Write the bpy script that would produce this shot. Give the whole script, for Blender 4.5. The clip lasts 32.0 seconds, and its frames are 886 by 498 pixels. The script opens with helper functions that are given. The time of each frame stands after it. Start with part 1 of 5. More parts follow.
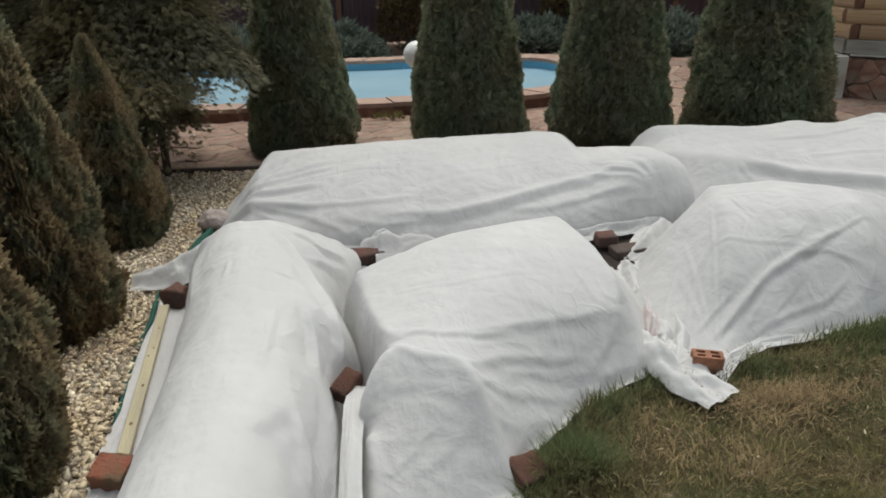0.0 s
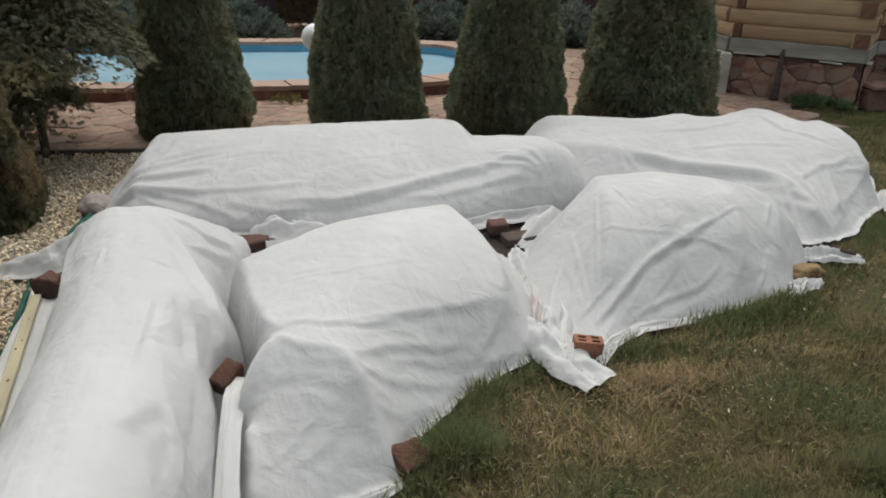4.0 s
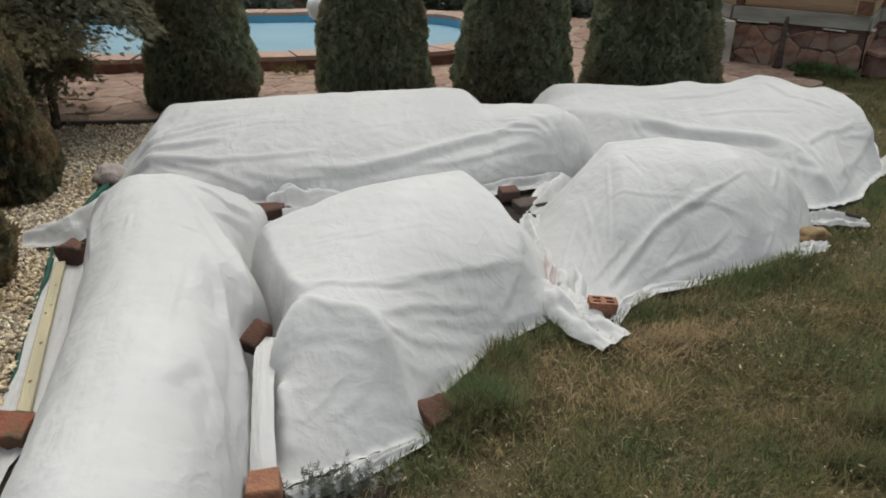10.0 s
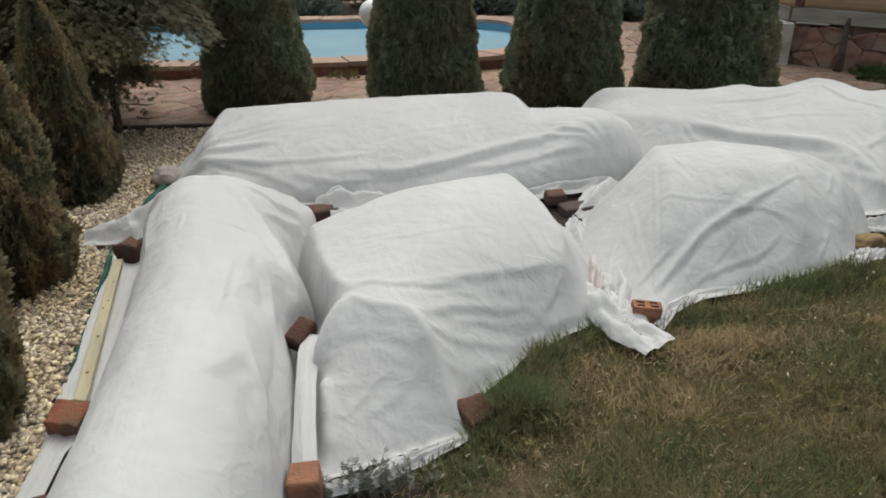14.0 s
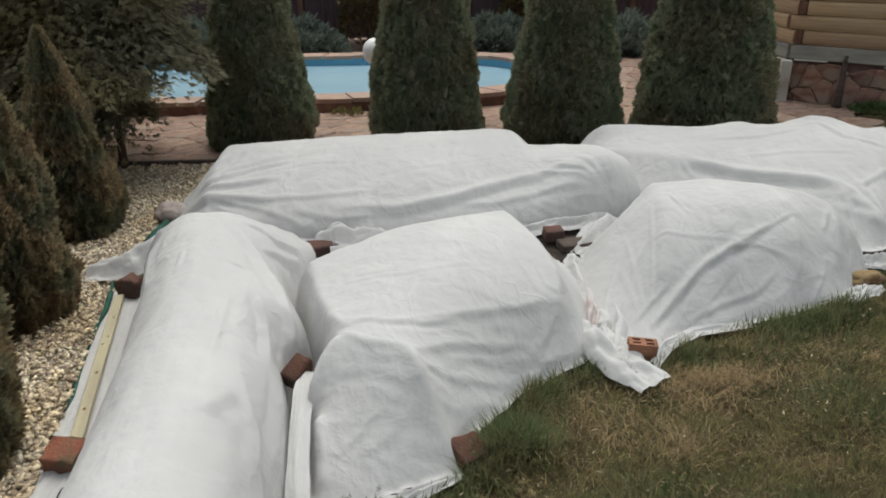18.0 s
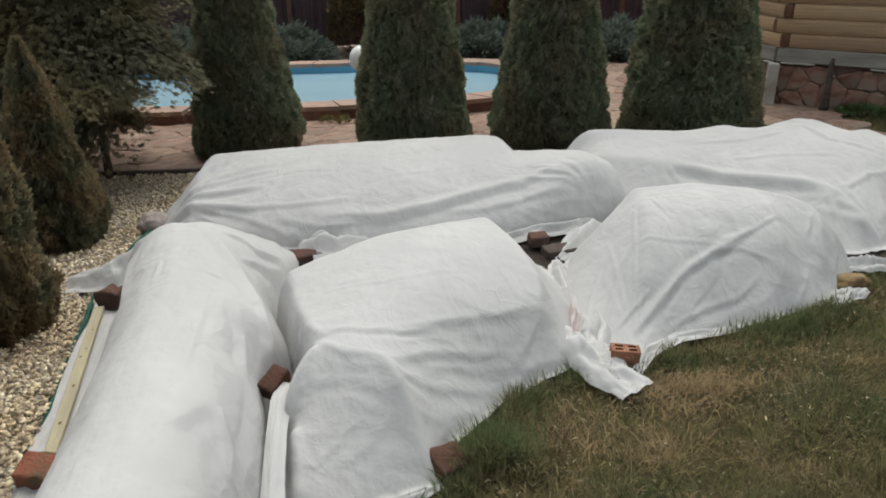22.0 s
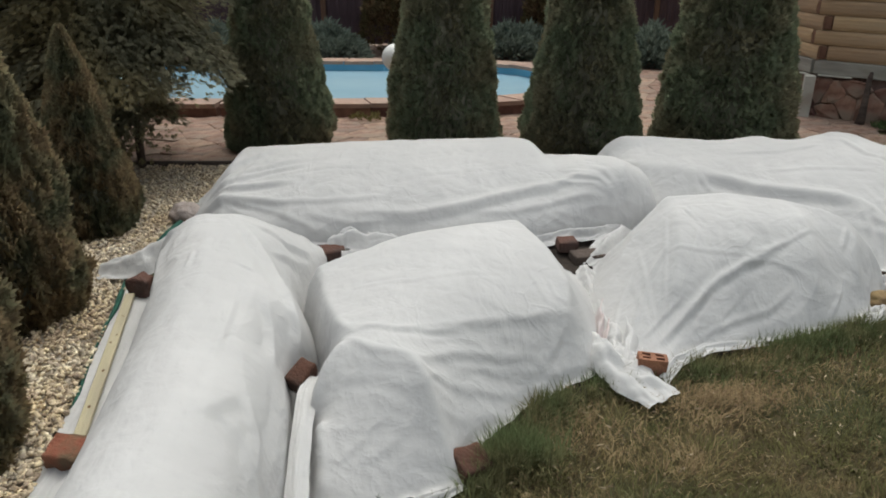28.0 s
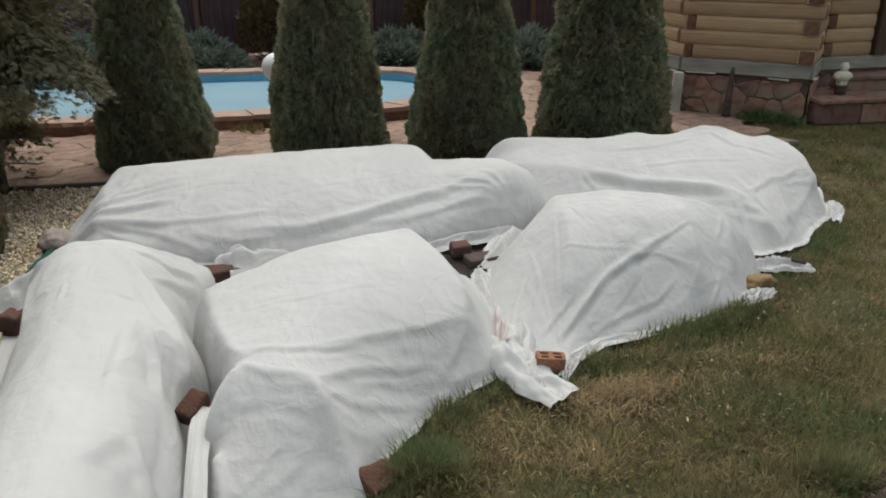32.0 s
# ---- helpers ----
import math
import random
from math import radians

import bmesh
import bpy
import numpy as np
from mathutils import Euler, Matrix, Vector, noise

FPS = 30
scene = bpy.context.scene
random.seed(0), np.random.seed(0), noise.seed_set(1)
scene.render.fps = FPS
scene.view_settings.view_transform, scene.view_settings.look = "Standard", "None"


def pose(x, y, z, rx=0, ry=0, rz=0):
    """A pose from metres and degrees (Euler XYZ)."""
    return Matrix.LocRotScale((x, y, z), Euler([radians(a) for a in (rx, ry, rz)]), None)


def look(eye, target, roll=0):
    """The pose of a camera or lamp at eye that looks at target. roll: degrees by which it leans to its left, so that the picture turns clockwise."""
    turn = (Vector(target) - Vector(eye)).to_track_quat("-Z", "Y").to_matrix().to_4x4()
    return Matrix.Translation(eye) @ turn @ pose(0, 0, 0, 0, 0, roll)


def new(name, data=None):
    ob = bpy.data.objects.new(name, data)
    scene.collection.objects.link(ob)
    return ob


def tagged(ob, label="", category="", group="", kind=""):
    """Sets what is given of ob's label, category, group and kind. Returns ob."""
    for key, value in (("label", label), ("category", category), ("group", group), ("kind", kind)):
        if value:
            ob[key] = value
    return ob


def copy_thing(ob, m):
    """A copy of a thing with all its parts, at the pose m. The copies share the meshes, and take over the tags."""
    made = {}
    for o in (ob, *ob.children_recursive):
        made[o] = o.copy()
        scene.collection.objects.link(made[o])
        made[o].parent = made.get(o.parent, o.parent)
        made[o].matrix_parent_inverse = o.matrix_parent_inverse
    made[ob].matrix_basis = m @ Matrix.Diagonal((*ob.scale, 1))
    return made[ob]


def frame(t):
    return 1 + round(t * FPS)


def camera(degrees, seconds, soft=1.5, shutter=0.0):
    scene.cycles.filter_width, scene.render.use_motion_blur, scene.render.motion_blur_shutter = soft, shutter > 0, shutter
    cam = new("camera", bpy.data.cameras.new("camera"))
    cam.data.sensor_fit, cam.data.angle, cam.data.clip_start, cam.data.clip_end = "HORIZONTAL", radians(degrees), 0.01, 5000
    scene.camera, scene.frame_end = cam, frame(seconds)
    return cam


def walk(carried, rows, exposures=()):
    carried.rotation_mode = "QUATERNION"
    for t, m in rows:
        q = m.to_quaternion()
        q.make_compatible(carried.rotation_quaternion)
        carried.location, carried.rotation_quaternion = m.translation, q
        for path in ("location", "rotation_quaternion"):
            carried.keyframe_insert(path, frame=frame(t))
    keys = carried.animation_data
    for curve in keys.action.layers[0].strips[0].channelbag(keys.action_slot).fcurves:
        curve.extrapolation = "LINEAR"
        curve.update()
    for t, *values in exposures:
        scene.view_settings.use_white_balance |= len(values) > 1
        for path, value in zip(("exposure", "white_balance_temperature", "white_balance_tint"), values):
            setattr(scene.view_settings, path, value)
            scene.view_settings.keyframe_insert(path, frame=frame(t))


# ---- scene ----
cam = camera(61.0, 32.0, soft=1.85)
PATH = [
    (0.0, pose(0.000, 0.000, 1.540, 67.09, 2.05, -0.87)),
    (0.5, pose(0.011, -0.016, 1.546, 66.88, 1.40, -3.13)),
    (1.0, pose(0.007, -0.020, 1.541, 66.65, 0.56, -4.58)),
    (1.5, pose(0.008, -0.025, 1.542, 66.81, -0.50, -5.89)),
    (2.0, pose(0.018, -0.009, 1.545, 66.56, 0.00, -6.78)),
    (2.5, pose(0.036, 0.008, 1.535, 65.97, 0.12, -7.32)),
    (4.5, pose(0.091, 0.003, 1.546, 65.95, -1.37, -6.55)),
    (5.0, pose(0.109, 0.011, 1.541, 65.98, -1.31, -5.46)),
    (5.5, pose(0.130, 0.024, 1.536, 66.13, -0.94, -5.50)),
    (6.0, pose(0.131, 0.025, 1.533, 65.61, -0.90, -5.49)),
    (6.5, pose(0.101, 0.030, 1.537, 65.24, -0.69, -5.87)),
    (7.0, pose(0.074, 0.032, 1.537, 64.23, -0.86, -6.75)),
    (7.5, pose(0.062, 0.008, 1.542, 63.57, -0.07, -9.12)),
    (8.0, pose(0.034, -0.024, 1.545, 63.75, 0.12, -8.61)),
    (8.5, pose(0.012, -0.039, 1.541, 63.85, -0.25, -8.53)),
    (9.0, pose(-0.003, -0.049, 1.538, 63.67, -0.40, -8.53)),
    (9.5, pose(-0.007, -0.056, 1.539, 63.81, -0.28, -8.27)),
    (10.0, pose(-0.013, -0.063, 1.539, 63.92, -0.59, -7.58)),
    (10.5, pose(-0.002, -0.067, 1.539, 63.52, -0.73, -6.34)),
    (11.0, pose(0.008, -0.074, 1.539, 63.43, -0.32, -6.28)),
    (11.5, pose(0.007, -0.079, 1.539, 63.45, -0.15, -5.54)),
    (12.0, pose(-0.002, -0.086, 1.536, 63.83, -0.56, -5.37)),
    (12.5, pose(0.000, -0.083, 1.537, 63.83, 0.26, -5.23)),
    (13.0, pose(0.011, -0.079, 1.537, 63.95, -0.03, -5.63)),
    (13.5, pose(0.019, -0.091, 1.538, 64.11, 0.68, -5.05)),
    (14.0, pose(0.018, -0.094, 1.536, 64.34, 0.53, -3.73)),
    (14.5, pose(0.015, -0.103, 1.539, 64.85, 0.61, -4.42)),
    (16.5, pose(0.031, -0.105, 1.554, 66.73, 0.86, -4.92)),
    (17.0, pose(0.054, -0.113, 1.557, 66.57, 0.78, -4.62)),
    (17.5, pose(0.057, -0.117, 1.561, 66.91, 0.28, -4.22)),
    (18.0, pose(0.054, -0.112, 1.565, 66.78, 0.64, -3.28)),
    (18.5, pose(0.059, -0.104, 1.564, 66.96, 0.24, -3.26)),
    (19.0, pose(0.072, -0.103, 1.561, 66.92, -0.98, -4.47)),
    (19.5, pose(0.087, -0.096, 1.559, 66.54, -0.93, -7.40)),
    (20.0, pose(0.087, -0.090, 1.559, 66.54, -0.43, -7.60)),
    (20.5, pose(0.094, -0.087, 1.562, 66.80, -0.36, -7.25)),
    (21.0, pose(0.098, -0.085, 1.559, 66.85, 0.06, -7.08)),
    (21.5, pose(0.101, -0.086, 1.560, 66.92, 0.88, -5.31)),
    (22.0, pose(0.118, -0.094, 1.562, 67.23, 1.12, -3.79)),
    (22.5, pose(0.120, -0.100, 1.560, 67.02, 1.27, -2.73)),
    (23.0, pose(0.118, -0.092, 1.559, 66.43, 0.49, -2.88)),
    (23.5, pose(0.089, -0.101, 1.559, 67.23, -0.32, -1.71)),
    (24.0, pose(0.085, -0.096, 1.562, 67.40, -0.24, -1.27)),
    (24.5, pose(0.081, -0.107, 1.562, 67.60, 0.15, -0.76)),
    (25.0, pose(0.078, -0.094, 1.560, 67.20, 0.11, -0.28)),
    (25.5, pose(0.077, -0.092, 1.560, 67.47, 0.32, 0.04)),
    (27.5, pose(0.080, -0.094, 1.556, 67.57, -0.24, 0.51)),
    (28.0, pose(0.085, -0.093, 1.559, 67.33, -0.31, -1.43)),
    (28.5, pose(0.091, -0.090, 1.554, 66.49, -0.71, -3.43)),
    (29.0, pose(0.101, -0.082, 1.554, 65.83, -0.90, -5.77)),
    (29.5, pose(0.116, -0.074, 1.558, 65.87, -1.02, -8.31)),
    (30.0, pose(0.115, -0.068, 1.558, 66.32, -0.34, -9.53)),
    (30.5, pose(0.122, -0.063, 1.560, 66.46, -0.90, -10.47)),
    (31.0, pose(0.114, -0.057, 1.559, 67.12, -0.85, -11.45)),
    (31.5, pose(0.119, -0.051, 1.562, 67.18, -0.59, -11.38)),
    (32.0, pose(0.101, -0.050, 1.565, 67.70, 0.07, -10.12)),
]
walk(cam, PATH, [(0.0, 0.54, 6600, 5.0), (32.0, 0.54, 6600, 5.0)])

# world, sun and exposure: an even overcast sky
world = bpy.data.worlds.new("overcast_sky")
scene.world = world
world.use_nodes = True
wn = world.node_tree.nodes
sky = wn.new("ShaderNodeTexSky")
sky.sky_type = "NISHITA"
sky.sun_disc = False
sky.sun_elevation = radians(66.5)
sky.sun_rotation = radians(11.6)
sky.air_density = 1.0
sky.dust_density = 4.0
sky.ozone_density = 0.6
grey = wn.new("ShaderNodeHueSaturation")
grey.inputs["Saturation"].default_value = 0.40
world.node_tree.links.new(sky.outputs[0], grey.inputs["Color"])
world.node_tree.links.new(grey.outputs[0], wn["Background"].inputs[0])
wn["Background"].inputs[1].default_value = 0.125
sun_data = bpy.data.lights.new("sun", "SUN")
sun_data.energy = 0.85
sun_data.angle = radians(75)
sun_data.color = (1.0, 0.97, 0.93)
sun = new("sun", sun_data)
sun.matrix_world = look((1.0, 6.0, 8.0), (0.3, 2.6, 0.0))


# ---- materials ----
def material(name, c1, c2, scale=8.0, rough=0.8, bump=0.3, bump_scale=60.0, c3=None, big=1.2, island=0.0, obrand=0.0,
             spec=0.3, translucent=0.0, stretch=None, bump_dist=0.01, crinkle=0.0, specks=None):
    """Two colours mixed by fine noise, a third by broad noise, relief, and an optional change from piece to piece."""
    m = bpy.data.materials.new(name)
    m.use_nodes = True
    nt = m.node_tree
    n, l = nt.nodes, nt.links
    bsdf = n["Principled BSDF"]
    bsdf.inputs["Roughness"].default_value = rough
    bsdf.inputs["Specular IOR Level"].default_value = spec
    tex = n.new("ShaderNodeTexCoord")
    src = tex.outputs["Object"]
    if stretch:
        mp = n.new("ShaderNodeMapping")
        mp.inputs["Scale"].default_value = stretch
        l.new(src, mp.inputs[0])
        src = mp.outputs[0]
    fine = n.new("ShaderNodeTexNoise")
    fine.inputs["Scale"].default_value = scale
    fine.inputs["Detail"].default_value = 6
    l.new(src, fine.inputs["Vector"])
    ramp = n.new("ShaderNodeValToRGB")
    ramp.color_ramp.elements[0].position, ramp.color_ramp.elements[1].position = 0.34, 0.66
    ramp.color_ramp.elements[0].color, ramp.color_ramp.elements[1].color = (*c1, 1), (*c2, 1)
    l.new(fine.outputs[0], ramp.inputs[0])
    col = ramp.outputs[0]
    if c3:
        broad = n.new("ShaderNodeTexNoise")
        broad.inputs["Scale"].default_value = big
        broad.inputs["Detail"].default_value = 3
        l.new(src, broad.inputs["Vector"])
        r2 = n.new("ShaderNodeValToRGB")
        r2.color_ramp.elements[0].position, r2.color_ramp.elements[1].position = 0.42, 0.62
        l.new(broad.outputs[0], r2.inputs[0])
        mix = n.new("ShaderNodeMixRGB")
        l.new(r2.outputs[0], mix.inputs[0])
        l.new(col, mix.inputs[1])
        mix.inputs[2].default_value = (*c3, 1)
        col = mix.outputs[0]
    if specks:
        # rare small smudges of dirt
        sp = n.new("ShaderNodeTexNoise")
        sp.inputs["Scale"].default_value = 8.0
        sp.inputs["Detail"].default_value = 7
        sp.inputs["Roughness"].default_value = 0.7
        l.new(src, sp.inputs["Vector"])
        r3 = n.new("ShaderNodeMapRange")
        r3.inputs[1].default_value, r3.inputs[2].default_value, r3.inputs[4].default_value = 0.70, 0.78, 0.55
        l.new(sp.outputs[0], r3.inputs[0])
        mix2 = n.new("ShaderNodeMixRGB")
        l.new(r3.outputs[0], mix2.inputs[0])
        l.new(col, mix2.inputs[1])
        mix2.inputs[2].default_value = (*specks, 1)
        col = mix2.outputs[0]
    if island or obrand:
        if island:
            g = n.new("ShaderNodeNewGeometry")
            rnd = g.outputs["Random Per Island"]
        else:
            g = n.new("ShaderNodeObjectInfo")
            rnd = g.outputs["Random"]
        amt = island or obrand
        hsv = n.new("ShaderNodeHueSaturation")
        mr = n.new("ShaderNodeMapRange")
        mr.inputs[3].default_value, mr.inputs[4].default_value = 1 - amt, 1 + amt
        l.new(rnd, mr.inputs[0])
        l.new(mr.outputs[0], hsv.inputs["Value"])
        mul = n.new("ShaderNodeMath")
        mul.operation = "MULTIPLY_ADD"
        mul.inputs[1].default_value, mul.inputs[2].default_value = 0.06 * amt, 0.5 - 0.03 * amt
        l.new(rnd, mul.inputs[0])
        l.new(mul.outputs[0], hsv.inputs["Hue"])
        l.new(col, hsv.inputs["Color"])
        col = hsv.outputs[0]
    l.new(col, bsdf.inputs["Base Color"])
    if bump:
        b = n.new("ShaderNodeBump")
        b.inputs["Strength"].default_value = bump
        b.inputs["Distance"].default_value = bump_dist
        bn = n.new("ShaderNodeTexNoise")
        bn.inputs["Scale"].default_value = bump_scale
        bn.inputs["Detail"].default_value = 5
        l.new(src, bn.inputs["Vector"])
        l.new(bn.outputs[0], b.inputs["Height"])
        if crinkle:
            # flat facets between crisp creases, at two sizes
            warp = n.new("ShaderNodeTexNoise")
            warp.inputs["Scale"].default_value = 3.0
            warp.inputs["Detail"].default_value = 2
            l.new(src, warp.inputs["Vector"])
            bent = n.new("ShaderNodeVectorMath")
            bent.operation = "MULTIPLY_ADD"
            bent.inputs[1].default_value = (0.35, 0.35, 0.35)
            l.new(warp.outputs["Color"], bent.inputs[0])
            l.new(src, bent.inputs[2])
            for size, dist, weight in ((5.0, 0.04, 0.25), (11.0, 0.018, 0.85), (24.0, 0.008, 0.8)):
                vo = n.new("ShaderNodeTexVoronoi")
                vo.feature = "F1"
                vo.distance = "MANHATTAN"
                vo.inputs["Scale"].default_value = size
                l.new(bent.outputs[0], vo.inputs["Vector"])
                b2 = n.new("ShaderNodeBump")
                b2.inputs["Strength"].default_value = crinkle * weight
                b2.inputs["Distance"].default_value = dist
                l.new(vo.outputs["Distance"], b2.inputs["Height"])
                l.new(b.outputs[0], b2.inputs["Normal"])
                b = b2
            # thin crease lines that come and go
            edge = n.new("ShaderNodeTexVoronoi")
            edge.feature = "DISTANCE_TO_EDGE"
            edge.inputs["Scale"].default_value = 4.5
            l.new(bent.outputs[0], edge.inputs["Vector"])
            line = n.new("ShaderNodeMapRange")
            line.inputs[2].default_value, line.inputs[3].default_value, line.inputs[4].default_value = 0.045, 1.0, 0.0
            l.new(edge.outputs["Distance"], line.inputs[0])
            gap = n.new("ShaderNodeMapRange")
            gap.inputs[1].default_value, gap.inputs[2].default_value = 0.50, 0.62
            l.new(warp.outputs[0], gap.inputs[0])
            crease = n.new("ShaderNodeMath")
            crease.operation = "MULTIPLY"
            l.new(line.outputs[0], crease.inputs[0])
            l.new(gap.outputs[0], crease.inputs[1])
            b3 = n.new("ShaderNodeBump")
            b3.inputs["Strength"].default_value = crinkle * 1.6
            b3.inputs["Distance"].default_value = 0.004
            l.new(crease.outputs[0], b3.inputs["Height"])
            l.new(b.outputs[0], b3.inputs["Normal"])
            b = b3
        l.new(b.outputs[0], bsdf.inputs["Normal"])
    if translucent:
        tr = n.new("ShaderNodeBsdfTranslucent")
        l.new(col, tr.inputs[0])
        ms = n.new("ShaderNodeMixShader")
        ms.inputs[0].default_value = translucent
        l.new(bsdf.outputs[0], ms.inputs[1])
        l.new(tr.outputs[0], ms.inputs[2])
        l.new(ms.outputs[0], n["Material Output"].inputs[0])
    return m


FLEECE = material("white_fleece", (0.657, 0.651, 0.640), (0.700, 0.695, 0.684), 7, 0.8, 0.3, 60, (0.638, 0.635, 0.626), 2.4, translucent=0.25,
                  spec=0.12, bump_dist=0.006, crinkle=0.2, specks=(0.42, 0.40, 0.36))
# fleece mottled with a pinkish tone
FLEECE_THIN = material("thin_fleece", (0.68, 0.62, 0.61), (0.76, 0.73, 0.72), 9, 0.8, 0.4, 22, (0.58, 0.47, 0.46), 9, translucent=0.3,
                       spec=0.1, bump_dist=0.02)
GRASS = material("lawn_grass", (0.25, 0.187, 0.103), (0.166, 0.147, 0.066), 5.0, 0.9, 0, 1, (0.112, 0.116, 0.046), 4.5, island=0.42, spec=0.1, translucent=0.3)
GRASS_TALL = material("tall_grass", (0.11, 0.145, 0.062), (0.18, 0.195, 0.092), 5, 0.85, 0, 1, (0.20, 0.175, 0.09), 2.5, island=0.4, spec=0.12, translucent=0.35)
STRAW = material("dead_grass", (0.34, 0.25, 0.142), (0.225, 0.163, 0.09), 9, 0.9, 0, 1, None, island=0.4, spec=0.1, translucent=0.2)
SOIL = material("lawn_soil", (0.08, 0.064, 0.034), (0.13, 0.104, 0.055), 14, 0.95, 0.9, 45, (0.066, 0.068, 0.031), 2.0)
EARTH = material("bed_soil", (0.022, 0.0165, 0.013), (0.046, 0.035, 0.027), 20, 0.95, 1.0, 60)
GRAVEL = material("pale_gravel", (0.47, 0.365, 0.24), (0.71, 0.63, 0.495), 30, 0.85, 0.3, 200, (0.54, 0.425, 0.285), 3, island=0.45)
GRAVEL_BASE = material("gravel_dust", (0.37, 0.315, 0.245), (0.51, 0.45, 0.365), 40, 0.95, 0.8, 120)
SANDSTONE = material("flagstone", (0.215, 0.13, 0.095), (0.39, 0.262, 0.195), 16, 0.88, 1.0, 45, (0.28, 0.21, 0.165), 5.0, obrand=0.2)
MORTAR = material("joint_sand", (0.17, 0.115, 0.085), (0.31, 0.22, 0.17), 18, 0.95, 0.8, 60)
COPING = material("terracotta_coping", (0.325, 0.215, 0.163), (0.41, 0.28, 0.213), 12, 0.8, 0.5, 60, (0.32, 0.23, 0.185), 3, obrand=0.12)
RISER = material("dark_red_stone", (0.13, 0.065, 0.05), (0.20, 0.10, 0.075), 14, 0.85, 0.8, 50, obrand=0.3)
LINER = material("pool_liner", (0.14, 0.42, 0.60), (0.17, 0.46, 0.64), 4, 0.4, 0.05, 20)
WATER = material("pool_water", (0.29, 0.46, 0.55), (0.35, 0.52, 0.61), 0.8, 0.12, 0.12, 5, None, spec=0.5)
THUJA = material("thuja_green", (0.168, 0.198, 0.125), (0.22, 0.25, 0.158), 6, 0.85, 0, 1, (0.215, 0.20, 0.128), 3, island=0.22, spec=0.1, translucent=0.55)
THUJA_BRONZE = material("thuja_bronze", (0.24, 0.18, 0.105), (0.29, 0.22, 0.13), 6, 0.85, 0, 1, (0.165, 0.17, 0.105), 4, island=0.3, spec=0.1, translucent=0.55)
CYPRESS = material("cypress_foliage", (0.20, 0.195, 0.135), (0.25, 0.235, 0.155), 3, 0.85, 0, 1, (0.24, 0.205, 0.115), 1.8, island=0.18, spec=0.1, translucent=0.55)
JUNIPER = material("blue_juniper", (0.13, 0.16, 0.13), (0.18, 0.212, 0.172), 5, 0.8, 0, 1, None, island=0.3, spec=0.15, translucent=0.3)
RUSTY = material("rusty_shrub", (0.13, 0.08, 0.045), (0.10, 0.085, 0.04), 5, 0.85, 0, 1, None, island=0.4, spec=0.1)
WEED = material("fresh_weed", (0.085, 0.135, 0.052), (0.13, 0.18, 0.078), 5, 0.8, 0, 1, None, island=0.35, spec=0.15, translucent=0.3)
WEED_PALE = material("yellowish_weed", (0.16, 0.14, 0.05), (0.22, 0.19, 0.08), 8, 0.85, 0, 1, None, island=0.3, translucent=0.3)
LAVENDER = material("grey_green_sprig", (0.15, 0.155, 0.125), (0.22, 0.225, 0.185), 8, 0.85, 0, 1, None, island=0.3)
BARK = material("bark", (0.06, 0.042, 0.032), (0.11, 0.08, 0.06), 12, 0.95, 0.9, 40, stretch=(1, 1, 0.25))
DARKCORE = material("inner_twigs", (0.15, 0.145, 0.105), (0.20, 0.19, 0.135), 10, 1.0, 0.5, 40)
BRICK_RED = material("red_brick", (0.205, 0.07, 0.045), (0.29, 0.105, 0.065), 22, 0.9, 0.8, 90, (0.13, 0.085, 0.052), 13, obrand=0.1)
BRICK_ORANGE = material("orange_brick", (0.27, 0.125, 0.072), (0.36, 0.175, 0.105), 24, 0.9, 0.8, 90, (0.19, 0.09, 0.058), 14)
BRICK_DARK = material("dark_damp_brick", (0.095, 0.046, 0.035), (0.15, 0.072, 0.05), 18, 0.85, 0.8, 90, (0.075, 0.047, 0.04), 8)
# brown brick, darkened in its colour for shade below overhanging fleece
BRICK_BROWN_SHADED = material("brown_shaded_brick", (0.07, 0.036, 0.026), (0.135, 0.058, 0.037), 14, 0.9, 0.7, 90, (0.06, 0.035, 0.026), 9)
GREYSTONE = material("pinkish_grey_stone", (0.33, 0.275, 0.245), (0.43, 0.37, 0.34), 14, 0.9, 0.7, 50)
YELLOWSTONE = material("tan_stone", (0.23, 0.16, 0.075), (0.33, 0.235, 0.125), 16, 0.85, 0.8, 40, (0.13, 0.08, 0.04), 9)
BOARD = material("pale_pine_board", (0.45, 0.40, 0.26), (0.54, 0.485, 0.335), 10, 0.75, 0.3, 60, (0.40, 0.355, 0.25), 4, stretch=(6, 0.6, 6))
KNOT = material("board_knot", (0.13, 0.08, 0.04), (0.18, 0.11, 0.05), 30, 0.8, 0.2, 80)
DARKWOOD = material("weathered_dark_wood", (0.06, 0.045, 0.038), (0.11, 0.085, 0.07), 9, 0.9, 0.6, 50, stretch=(1, 1, 5))
NET = material("green_netting", (0.010, 0.060, 0.042), (0.016, 0.095, 0.065), 20, 0.7, 0.2, 80)
TEAL = material("teal_plastic", (0.010, 0.10, 0.085), (0.018, 0.145, 0.12), 12, 0.5, 0.2, 30)
LOG = material("varnished_log", (0.34, 0.225, 0.125), (0.455, 0.31, 0.18), 8, 0.75, 0.6, 40, (0.37, 0.265, 0.17), 2.6, obrand=0.2, stretch=(0.5, 6, 6))
LOG_END = material("log_end_grain", (0.125, 0.062, 0.04), (0.18, 0.095, 0.06), 20, 0.85, 0.5, 50, obrand=0.15)
SILL = material("grey_painted_timber", (0.26, 0.25, 0.21), (0.36, 0.345, 0.30), 7, 0.8, 0.4, 40, (0.225, 0.21, 0.185), 3, stretch=(0.6, 4, 4))
